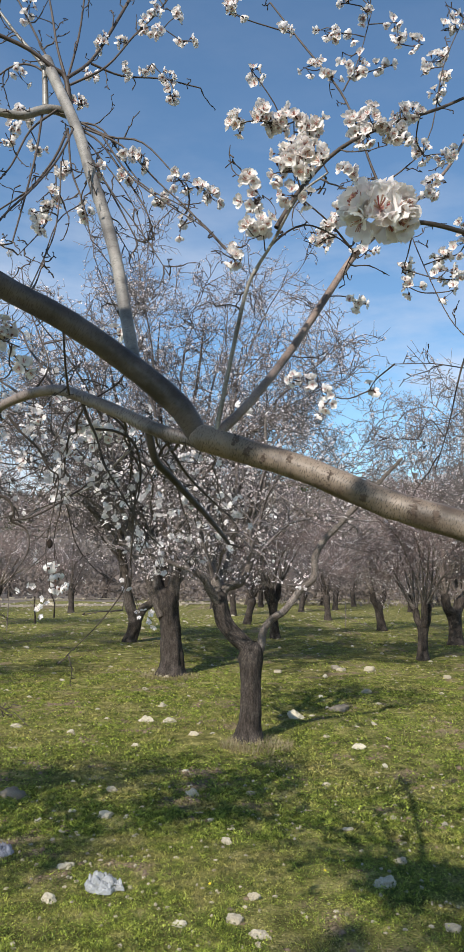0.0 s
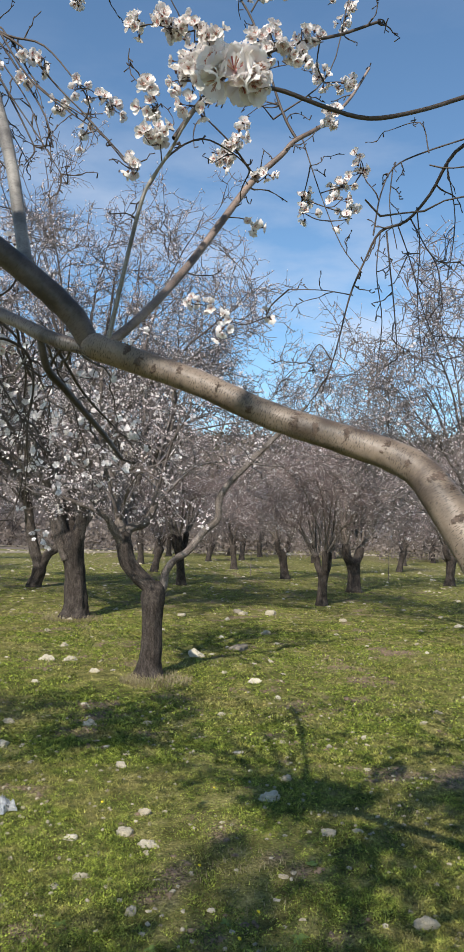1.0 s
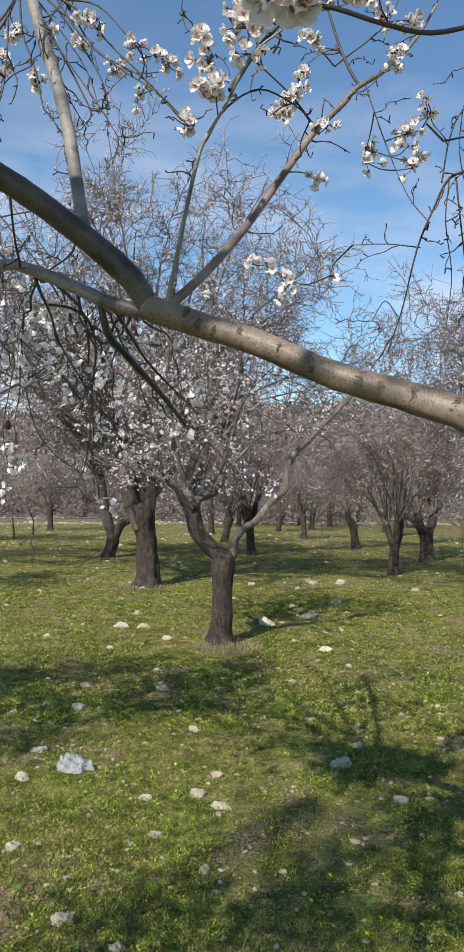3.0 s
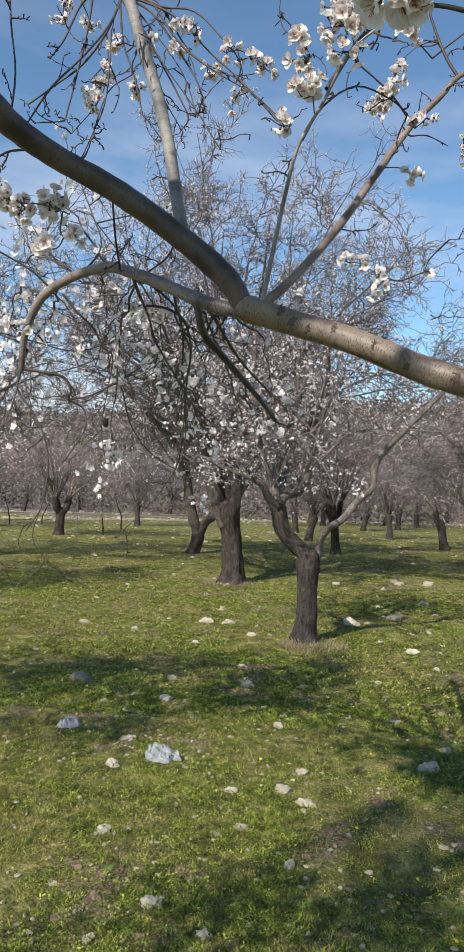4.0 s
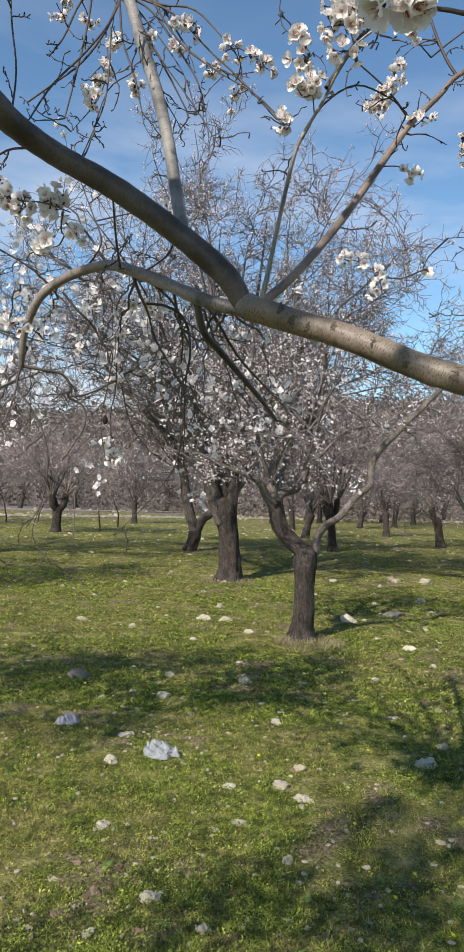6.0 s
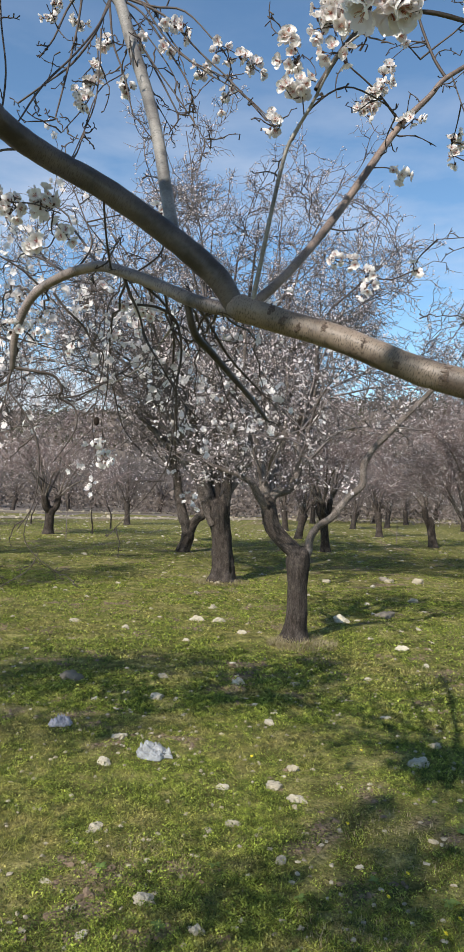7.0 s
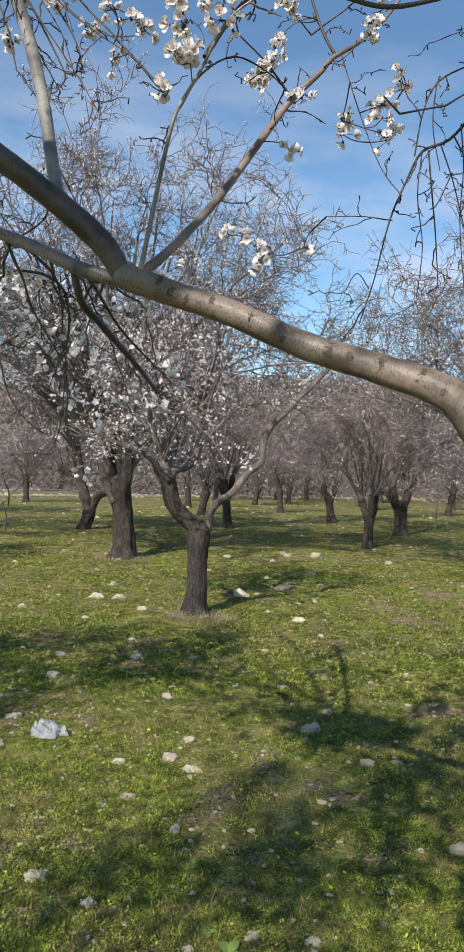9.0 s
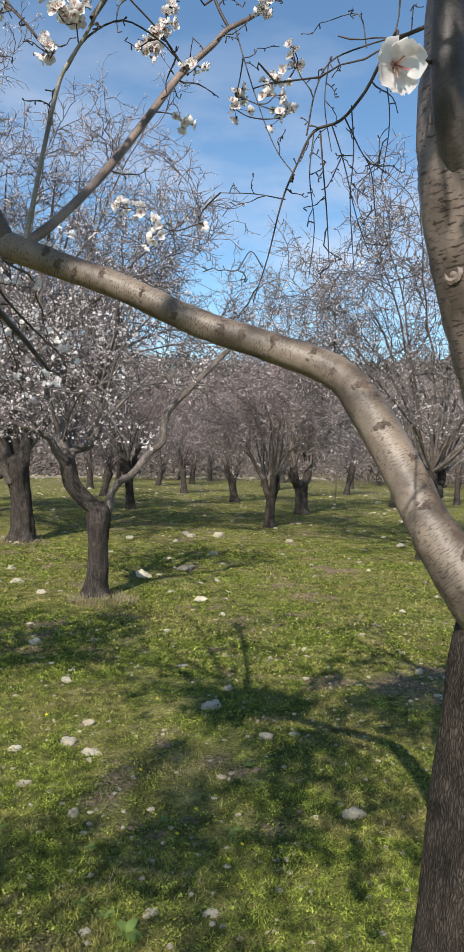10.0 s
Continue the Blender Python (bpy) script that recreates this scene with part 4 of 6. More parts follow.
near_limb("branch", [(-0.66, 2.06, 1.88, 0.003), (-0.68, 2.2, 1.862, 0.003), (-0.666, 2.3, 1.741, 0.0025), (-0.604, 2.4, 1.646, 0.002), (-0.525, 2.5, 1.593, 0.0015)], BARK_TWIG, "")


# crown out of sight above the camera, which shades the grass
rng = np.random.default_rng(11)
upper = [scaffold(rng, (0.76, 0.9, 3.0), h, lean, L, 0.03, 0.008) for h, lean, L in ((3.3, 0.95, 2.2), (3.9, 0.85, 2.4), (4.5, 0.75, 2.4), (5.2, 0.8, 2.2), (4.2, 1.1, 2.6))]
upper += [scaffold(rng, (0.72, 0.93, 2.75), h, lean, L, 0.022, 0.007, n=12, up=0.0, wander=0.22) for h, lean, L in ((3.45, 1.1, 3.6), (3.62, 0.95, 4.2), (3.8, 1.1, 4.2), (4.0, 0.95, 4.0), (4.35, 1.0, 3.4), (3.75, 1.3, 4.8), (3.95, 1.25, 4.8), (4.2, 1.3, 4.2))]
upper += [scaffold(rng, p, h, lean, L, 0.018, 0.006, n=12, up=0.0, wander=0.25) for p, h, lean, L in (((-0.9, 0.55, 3.1), 2.70, 1.1, 3.8), ((-1.0, 0.7, 3.2), 3.0, 1.05, 4.0), ((-1.3, 0.75, 3.3), 2.5, 1.0, 3.2), ((-0.9, 0.5, 3.1), 3.6, 1.0, 2.6))]
for p, r in upper:
    stems("limb", [(p, r, 7)], BARK_GREY, near_tree, lumps=0.03)
mids, twigs, tips = crown(rng, upper, 5.0, c2=11, c3=6, c4=4, l2=0.9, l3=0.5, l4=0.2, thick=2.2, floor=2.5)
SUNNY_LINE = [(q[0] + SHADE_X * q[2], q[1] + SHADE_Y * q[2]) for q in skeleton_lines[1][::3]]


def overhead(p, anywhere=False):
    """Above and behind the camera or far out to the left, never before the lens, where the foliage shades the grass at the trunk or the strip further on."""
    hidden = p[:, 2].min() > 2.6 and (p[:, 1].max() < 0.45 or (p[:, 0] + 0.75 * p[:, 1]).max() < -0.4)
    gx_, gy_ = p[0, 0] + SHADE_X * p[0, 2], p[0, 1] + SHADE_Y * p[0, 2]
    # the low limb keeps its sun
    if any((q[0] + SHADE_X * q[2] - a) ** 2 + (q[1] + SHADE_Y * q[2] - b_) ** 2 < 0.011 for q in p for a, b_ in SUNNY_LINE):
        return False
    return hidden and (anywhere or gy_ - 0.75 * gx_ < 2.75 or gy_ < 2.7 or (-4.4 < gx_ < 0.4 and 4.9 < gy_ < 7.4) or (gx_ < -1.0 and 3.5 < gy_ < 5.4))


keep = [b for b in twigs if overhead(b[0])]
tagged(stems("crown", [b for b in mids if overhead(b[0])] + keep, TWIG, near_tree), kind="stuff")
tips = np.array([q for q in tips if overhead(q[None])])

# dense unseen sprays, added to shade the grass under the tree and the strip beside the next trunk
wood = np.vstack([p for p, _ in upper])
shade_sprays, spray_tips = [], []
for _ in range(2900):
    kind_ = rng.random()
    if kind_ < 0.52:
        gx_, gy_ = rng.uniform(-1.7, 3.6), (rng.uniform(1.3, 2.6) if rng.random() < 0.28 else rng.uniform(2.0, 5.0))
        if gy_ - 0.75 * max(0, gx_) > rng.normal(2.15, 0.35):
            continue
    elif kind_ < 0.74:
        gx_, gy_ = rng.uniform(-4.2, 0.3), rng.normal(6.15, 0.5)
    elif kind_ < 0.9:
        gx_, gy_ = rng.uniform(-3.3, -1.0), rng.uniform(3.6, 5.4)
    else:
        # added out of view so that their shade falls on the dark grey limb
        q_ = skeleton_lines[2][int(rng.integers(3, 20))]
        gx_, gy_ = q_[0] + SHADE_X * q_[2] + rng.normal(0, 0.07), q_[1] + SHADE_Y * q_[2] + rng.normal(0, 0.07)
    if kind_ < 0.9 and 0.8 * noise.noise((gx_ * 1.6, gy_ * 1.6, 4.0)) + 0.7 * noise.noise((gx_ * 4.5, gy_ * 4.5, 4.0)) < (0.0 if gy_ < 2.8 else 0.08):
        continue
    z_ = rng.uniform(2.8, 4.5)
    end = np.array([gx_ - SHADE_X * z_, gy_ - SHADE_Y * z_, z_])
    d_ = np.linalg.norm(wood - end, axis=1)
    if d_.min() > 1.5 or not overhead(end[None], kind_ > 0.9):
        continue
    start = wood[int(np.argmin(d_))]
    line = curve_through(np.array([start, (start + end) / 2 + rng.normal(0, 0.06, 3), end]), 2)
    if line[:, 2].min() < 2.6 or not (line[:, 1].max() < 0.45 or (line[:, 0] + 0.75 * line[:, 1]).max() < -0.4):
        continue
    shade_sprays.append((line, np.linspace(0.006, 0.003, len(line)), 3))
    for _, p, d in side_shoots(rng, line, 4, 0.5, 1.0, 0.9, 0.4):
        tw = shoot(rng, p, d, 0.2, 2, 0.3, 0.0)
        if overhead(tw, kind_ > 0.9):
            shade_sprays.append((tw, np.linspace(0.004, 0.002, 3), 3))
            spray_tips += list(tw[1:])
tagged(stems("crown", shade_sprays, TWIG, near_tree), kind="stuff")
tips = np.vstack([tips[rng.integers(0, len(tips), 4500)], np.array(spray_tips)[rng.integers(0, len(spray_tips), 10000)]])
v, f = flowers(tips, 0.026, rng)
tagged(mesh_object("bloom_haze", v, f, PETAL, near_tree, smooth=False), kind="stuff")

# ---- blossom of the near tree ----
STAMEN = make_leafy("stamen", (0.35, 0.10, 0.12), (0.62, 0.42, 0.30), 0.2)
SEPAL = make_leafy("sepal", (0.10, 0.05, 0.035), (0.20, 0.12, 0.07), 0.1)


def make_petal():
    m, n, l, b = material("near_petal")
    uv = n.new("ShaderNodeUVMap").outputs["UV"]
    sp = n.new("ShaderNodeSeparateXYZ")
    l.new(uv, sp.inputs["Vector"])
    r = ramp(n, (0.0, (0.60, 0.22, 0.25)), (0.09, (0.82, 0.64, 0.64)), (0.24, (0.87, 0.84, 0.82)), (1.0, (0.89, 0.875, 0.86)))
    l.new(sp.outputs["Y"], r.inputs["Fac"])
    oi = n.new("ShaderNodeNewGeometry")
    v = ramp(n, (0.0, (0.98, 0.93, 0.93)), (0.6, (1, 1, 1)))
    l.new(oi.outputs["Random Per Island"], v.inputs["Fac"])
    col = mixrgb(n, l, 1.0, r.outputs["Color"], v.outputs["Color"], "MULTIPLY")
    l.new(col, b.inputs["Base Color"])
    b.inputs["Roughness"].default_value = 0.5
    t = n.new("ShaderNodeBsdfTranslucent")
    l.new(col, t.inputs["Color"])
    mx = n.new("ShaderNodeMixShader")
    mx.inputs["Fac"].default_value = 0.4
    l.new(b.outputs["BSDF"], mx.inputs[1])
    l.new(t.outputs["BSDF"], mx.inputs[2])
    l.new(mx.outputs["Shader"], n["Material Output"].inputs["Surface"])
    return m


NEAR_PETAL = make_petal()


def petal_grid(rng, size, heading, open_, nu=4, nv=4):
    """One notched, cupped petal as a small grid; uv y runs from claw to rim."""
    V, UVs = [], []
    for j in range(nv + 1):
        t = j / nv
        width = size * (0.07 + 0.40 * math.sin(min(1.0, t * 1.12) * math.pi * 0.62) ** 1.1) * (1 if t < 0.95 else 0.72)
        for i in range(nu + 1):
            s = i / nu * 2 - 1
            length = size * t * (1 - (0.10 if abs(s) < 0.3 and j == nv else 0)) * (1 - 0.10 * s * s * t)
            x = s * width
            cup = 0.22 * size * s * s * t + rng.normal(0, 0.03) * size * t
            bend = open_ + 0.35 * t
            y, z = length * math.cos(bend) - cup * math.sin(bend), length * math.sin(bend) + cup * math.cos(bend)
            V.append((x * math.cos(heading) - y * math.sin(heading), x * math.sin(heading) + y * math.cos(heading), z))
            UVs.append((i / nu, t))
    q = [(j * (nu + 1) + i, j * (nu + 1) + i + 1, (j + 1) * (nu + 1) + i + 1, (j + 1) * (nu + 1) + i) for j in range(nv) for i in range(nu)]
    return V, q, [UVs[k] for f in q for k in f]


def blossom_mesh(seed, size=0.0195, nu=3, nv=3):
    """A blossom with five petals, stamens and a brown calyx as one mesh of three materials; it faces +z."""
    rng = np.random.default_rng(seed)
    V, Fq, UV, mats = [], [], [], []
    for k in range(5):
        v, q, uv = petal_grid(rng, size * rng.uniform(0.9, 1.1), k * 2 * math.pi / 5 + rng.normal(0, 0.12), rng.uniform(-0.15, 0.4), nu, nv)
        b = len(V)
        V += v
        Fq += [tuple(b + i for i in f) for f in q]
        UV += uv
        mats += [0] * len(q)
    for k in range(12):
        a, o = rng.uniform(0, 6.28), rng.uniform(0.1, 0.75)
        tip = np.array([math.cos(a) * math.sin(o), math.sin(a) * math.sin(o), math.cos(o)]) * size * 0.6
        b = len(V)
        side = np.array([-math.sin(a), math.cos(a), 0]) * size * 0.03
        V += [tuple(side * 0.6), tuple(-side * 0.6), tuple(tip - side * 1.3), tuple(tip + side * 1.3)]
        Fq.append((b, b + 1, b + 2, b + 3))
        UV += [(0, 0), (0, 0), (0, 1), (0, 1)]
        mats.append(1)
    b = len(V)
    for z, r in ((0.06, 0.17), (-0.22, 0.13), (-0.38, 0.04)):
        V += [(math.cos(a) * r * size, math.sin(a) * r * size, z * size) for a in np.arange(6) * math.pi / 3]
    for j in range(2):
        for i in range(6):
            Fq.append((b + j * 6 + i, b + j * 6 + (i + 1) % 6, b + j * 6 + 6 + (i + 1) % 6, b + j * 6 + 6 + i))
            UV += [(0, 0)] * 4
            mats.append(2)
    me = bpy.data.meshes.new("blossom")
    me.from_pydata(V, [], Fq)
    me.uv_layers.new(name="UVMap").data.foreach_set("uv", np.asarray(UV, np.float32).ravel())
    for m in (NEAR_PETAL, STAMEN, SEPAL):
        me.materials.append(m)
    me.polygons.foreach_set("material_index", mats)
    me.polygons.foreach_set("use_smooth", [True] * len(Fq))
    return me


BLOSSOM_MESHES = [blossom_mesh(s) for s in range(40, 48)]
b_rng = np.random.default_rng(77)
stalks, loose = [], []
all_lines = np.vstack(skeleton_lines)
blossom_count = 0


def set_blossom(place, facing, scale, mesh=None):
    global blossom_count
    me = mesh or BLOSSOM_MESHES[int(b_rng.integers(len(BLOSSOM_MESHES)))]
    ob = new("blossom", me)
    ob.parent = near_tree
    q = Vector(facing).to_track_quat("Z", "Y") @ Euler((0, 0, b_rng.uniform(0, 6.28))).to_quaternion()
    ob.matrix_basis = Matrix.LocRotScale(Vector(place), q, (scale,) * 3)
    blossom_count += 1


def bloom(places, n, scale=1.0):
    """Clusters of n or so open blossoms, each on a thin shoot from the nearest wood."""
    global all_lines
    for p in places:
        p = np.array(p, float)
        d = np.linalg.norm(all_lines[:, :3] - p, axis=1) + 0.5 * np.maximum(0, all_lines[:, 2] - p[2])
        near = all_lines[int(np.argmin(d))][:3]
        gap = np.linalg.norm(near - p)
        if gap > 0.012:
            bow = (near + p) / 2 + b_rng.normal(0, gap * 0.10, 3) + np.array([0, 0, -0.05 * gap])
            line = curve_through(np.array([near, bow, p]), 4)
            all_lines = np.vstack([all_lines, np.c_[line, np.full(len(line), 0.0015)]])
            stalks.append((line, np.linspace(min(0.0028, 0.0018 + gap * 0.004), 0.0013, len(line)), 5))
        axis_ = (p - near) / (gap + 1e-6)
        for k in range(int(n) + int(b_rng.integers(1, 4))):
            out = b_rng.normal(0, 1, 3) + 0.5 * axis_ + np.array([0, -0.25, 0.15])
            out /= np.linalg.norm(out)
            at = p + out * b_rng.uniform(0.010, 0.026) - axis_ * b_rng.uniform(0, 0.055)
            set_blossom(at, out, scale * b_rng.uniform(0.8, 1.15))
            stalks.append((np.array([p - axis_ * 0.01, at]), np.array([0.001, 0.0009]), 3))


bloom([(-0.41, 2.15, 3.62), (-0.34, 2.15, 3.69), (-0.3, 2.15, 3.58), (-0.43, 2.15, 3.72), (-0.57, 2.15, 3.58), (-0.49, 2.15, 3.65), (-0.63, 2.15, 3.61), (-0.44, 2.15, 3.49), (-0.53, 2.15, 3.47), (-0.37, 2.15, 3.42), (-0.36, 2.15, 3.35), (-0.68, 2.15, 3.32), (-0.66, 2.15, 3.44), (-0.91, 2.15, 3.42), (-0.94, 2.15, 3.28), (-0.86, 2.15, 3.25), (-0.94, 2.15, 3.21), (-0.96, 2.15, 3.16), (-0.83, 2.15, 3.13), (-0.9, 2.15, 3.72)], 4)
bloom([(-0.7, 1.95, 2.95), (-0.73, 1.95, 2.88), (-0.76, 1.95, 2.83), (-0.77, 1.95, 2.79), (-0.76, 1.95, 2.73), (-0.49, 1.95, 3.03), (-0.47, 1.95, 2.96), (-0.42, 1.95, 3.02), (-0.58, 1.95, 2.98), (-0.6, 1.95, 2.8), (-0.33, 1.95, 2.91), (-0.24, 1.95, 2.9), (-0.19, 1.95, 2.86), (-0.37, 1.95, 2.84), (-0.3, 1.95, 2.75), (-0.21, 1.95, 2.88), (-0.16, 1.95, 3.54), (-0.13, 1.95, 3.55)], 4)
bloom([(0.04, 2.0, 3.52), (-0.08, 1.6, 3.07), (0.1, 2.0, 3.37), (0.18, 2.0, 3.35), (0.24, 2.0, 3.38), (0.31, 2.0, 3.35), (0.3, 2.0, 3.41), (0.22, 2.0, 3.5), (0.16, 2.0, 3.51), (0.3, 2.0, 3.6), (0.23, 2.0, 3.61), (0.42, 2.0, 3.54), (0.43, 2.0, 3.46), (0.4, 2.0, 3.38), (0.51, 2.0, 3.46), (0.57, 2.0, 3.51), (0.64, 2.0, 3.58), (0.53, 2.0, 3.39), (0.5, 2.0, 3.34), (0.58, 2.0, 3.31), (0.55, 2.0, 3.27)], 4)
bloom([(0.33, 1.55, 2.92), (0.39, 1.55, 2.89), (0.24, 1.55, 2.91), (0.23, 1.55, 2.87), (0.18, 1.55, 2.87), (0.25, 1.55, 2.83), (0.31, 1.55, 2.84), (0.35, 1.55, 2.83), (0.43, 1.7, 2.87), (0.52, 1.7, 2.87), (0.49, 1.8, 2.84), (0.47, 1.8, 2.8)], 6)
bloom([(0.03, 1.38, 2.79), (0.09, 1.38, 2.75), (0.08, 1.38, 2.69), (0.04, 1.38, 2.71), (0.04, 1.38, 2.66), (0.05, 1.38, 2.63), (0.0, 1.38, 2.68), (-0.01, 1.38, 2.63), (-0.04, 1.38, 2.57), (-0.09, 1.38, 2.62), (-0.04, 1.38, 2.76), (-0.06, 1.38, 2.79), (-0.12, 1.38, 2.75), (0.02, 1.38, 2.57), (-0.08, 1.38, 2.49), (-0.03, 1.38, 2.5), (-0.11, 1.5, 2.46), (0.02, 1.38, 2.76), (0.06, 1.38, 2.74), (0.03, 1.38, 2.69), (0.04, 1.38, 2.61)], 6)
bloom([(0.16, 1.8, 2.69), (0.22, 1.8, 2.89), (0.2, 1.8, 2.77), (0.15, 1.8, 2.66), (0.29, 1.8, 2.63), (0.26, 1.8, 2.46), (0.44, 2.05, 2.66), (0.53, 1.8, 2.61), (0.62, 2.0, 2.62), (0.13, 1.8, 2.64)], 5)
bloom([(0.34, 2.1, 2.27), (0.12, 2.1, 2.3), (0.17, 2.1, 2.27), (0.18, 2.1, 2.19), (0.07, 2.1, 2.31)], 3)
bloom([(-0.65, 1.4, 2.24), (-0.73, 1.4, 2.2), (-0.67, 1.4, 2.2), (-0.6, 1.4, 2.13), (-0.7, 1.4, 2.11), (-0.78, 1.4, 2.23), (-0.8, 1.4, 2.27), (-0.64, 1.4, 2.21)], 5)
bloom([(-0.92, 1.9, 2.11), (-0.98, 1.9, 2.03), (-1.02, 1.9, 2.05), (-0.92, 1.9, 2.03), (-0.46, 1.9, 2.39), (-0.49, 1.9, 2.06), (-0.55, 1.9, 2.1), (-0.6, 1.9, 2.1)], 4)
bloom([(-0.67, 2.0, 1.65), (-0.64, 2.0, 1.61), (-0.66, 2.0, 1.62)], 2)
bloom([(-0.9, 2.4, 2.08), (-0.86, 2.4, 2.27), (-0.77, 2.4, 2.29), (-0.74, 2.4, 2.11), (-0.68, 2.4, 2.08), (-0.63, 2.4, 2.15), (-0.59, 2.4, 2.19), (-0.7, 2.4, 2.17), (-1.05, 2.4, 2.11), (-1.01, 2.4, 2.09), (-0.47, 2.4, 2.13), (-0.43, 2.4, 2.01)], 2)
bloom([(0.57, 1.75, 2.64), (0.54, 1.75, 2.49), (0.38, 1.75, 2.5), (0.51, 1.75, 2.55), (0.55, 1.75, 2.69)], 3)

HANGING = [((-0.34, 1.6, 2.05), (-0.26, 2.9, 1.64)), ((-0.52, 1.68, 2.11), (-0.8, 2.5, 1.66)), ((-0.4, 1.62, 2.08), (-0.52, 2.7, 1.52)), ((-0.48, 1.66, 2.11), (-0.87, 2.4, 1.94)), ((-0.26, 1.54, 2.0), (-0.15, 2.7, 1.79)), ((-0.42, 1.62, 2.08), (-0.56, 2.3, 1.97)), ((-0.24, 1.53, 1.99), (-0.48, 2.9, 1.72)),
           ((-0.72, 1.79, 2.16), (-1.3, 2.5, 2.34)), ((-0.8, 1.82, 2.13), (-1.22, 2.4, 1.95)), ((-0.62, 1.74, 2.17), (-1.25, 2.8, 2.55)), ((-0.84, 1.84, 2.10), (-1.12, 2.2, 2.02)), ((-0.66, 1.76, 2.16), (-1.05, 2.9, 2.2)),
           ((-0.92, 1.9, 1.95), (-1.3, 2.5, 1.75))]

h_rng = np.random.default_rng(31)
hang_tips = []
for start, end in HANGING:
    start, end = np.array(start), np.array(end)
    mid = (start + end) / 2 + np.array([0, 0, 0.10]) + h_rng.normal(0, 0.04, 3)
    line = curve_through(np.array([start, mid, end]), 8)
    line[1:-1] += h_rng.normal(0, 0.005, line[1:-1].shape)
    stems("branch", [(line, np.linspace(0.004, 0.0014, len(line)), 6)], BARK_TWIG, near_tree)
    for _, p, d in side_shoots(h_rng, line, 12, 0.2, 1.0, 0.9, 0.4):
        tw = shoot(h_rng, p, d, h_rng.uniform(0.08, 0.28), 5, 0.3, -0.08)
        stalks.append((tw, np.linspace(0.0016, 0.0009, 6), 4))
        for _ in range(int(h_rng.integers(1, 4))):
            hang_tips += list(tw[int(h_rng.integers(2, 6))] + h_rng.normal(0, 0.016, (int(h_rng.integers(1, 4)), 3)))
v, f = flowers(np.array(hang_tips), 0.0145, h_rng)
tagged(mesh_object("bloom_haze", v, f, PETAL, near_tree, smooth=False), "hanging white almond blossoms", kind="stuff")
tagged(stems("shoot_work", stalks + spurs, TWIG_DARK, near_tree), kind="stuff")


# blossoms right before the eye
CLOSE = [blossom_mesh(s, 0.0245, 6, 6) for s in (90, 91, 92)]
CLUSTER = [blossom_mesh(s, 0.0185, 6, 6) for s in (95, 96, 97, 98)]
c_rng = np.random.default_rng(17)
for k in range(13):
    out = np.array([c_rng.uniform(-1, 1), -abs(c_rng.normal(0.45, 0.35)), c_rng.uniform(-1, 1)])
    out /= np.linalg.norm(out)
    set_blossom(np.array([0.045, 0.350, 2.000]) + out * np.array([0.023, 0.010, 0.015]), out, c_rng.uniform(1.0, 1.25), CLUSTER[k % 4])
set_blossom((0.274, 0.25, 1.846), (0.1, -0.85, -0.35), 1.0, CLOSE[2])
near_limb("branch", [(0.274, 0.253, 1.862, 0.0012), (0.283, 0.27, 1.885, 0.0015), (0.298, 0.33, 1.905, 0.0018), (0.385, 0.52, 2.02, 0.0025), (0.56, 0.86, 2.20, 0.0035), (0.66, 0.95, 2.24, 0.004)], BARK_TWIG)

# torn scars on the low limb
SCAR = make_twig("torn_scar_bark", (0.115, 0.083, 0.065), (0.05, 0.036, 0.028))


def scar(t, side, size):
    """A ragged patch of broken bark flakes; t runs along the low limb from the trunk, side turns round it from the front."""
    rng = np.random.default_rng(int(t * 1000))
    line = skeleton_lines[1]
    i = int(t * (len(line) - 6))
    p, d, r = Vector(line[i, :3]), Vector(line[i + 1, :3] - line[i, :3]).normalized(), line[i, 3]
    front = Vector((0, -1, 0))
    front = (front - d * front.dot(d)).normalized()
    bm = bmesh.new()
    for _ in range(40):
        along, turn = rng.normal(0, size * 0.26), radians(side) + rng.normal(0, size * 0.55) / r
        out = Matrix.Rotation(turn, 3, d) @ front
        across = d.cross(out)
        m = Matrix((d, across, out)).transposed().to_4x4()
        m.translation = p + d * along + out * (r * 0.985)
        s = size * (0.06 + 0.34 * rng.random() ** 2)
        bmesh.ops.create_icosphere(bm, subdivisions=1, radius=1.0, matrix=m @ Matrix.Rotation(rng.uniform(0, 6.28), 4, "Z") @ Matrix.Diagonal((s * rng.uniform(0.4, 0.9), s * 1.3, rng.uniform(0.0012, 0.0026), 1)))
    part("scar", bm, SCAR, near_tree, "dark torn bark scar")


for t, side, size in ((0.16, 10, 0.015), (0.24, -12, 0.017), (0.28, 40, 0.012), (0.31, 20, 0.013), (0.38, -15, 0.018), (0.42, 30, 0.012), (0.45, 5, 0.019), (0.52, -20, 0.012), (0.57, 25, 0.014), (0.62, 5, 0.014), (0.67, -5, 0.018), (0.70, 12, 0.019), (0.75, -25, 0.013), (0.80, 10, 0.012), (0.86, 15, 0.013), (0.90, -20, 0.012), (0.93, -5, 0.015), (0.965, 25, 0.017)):
    scar(t, side, size)


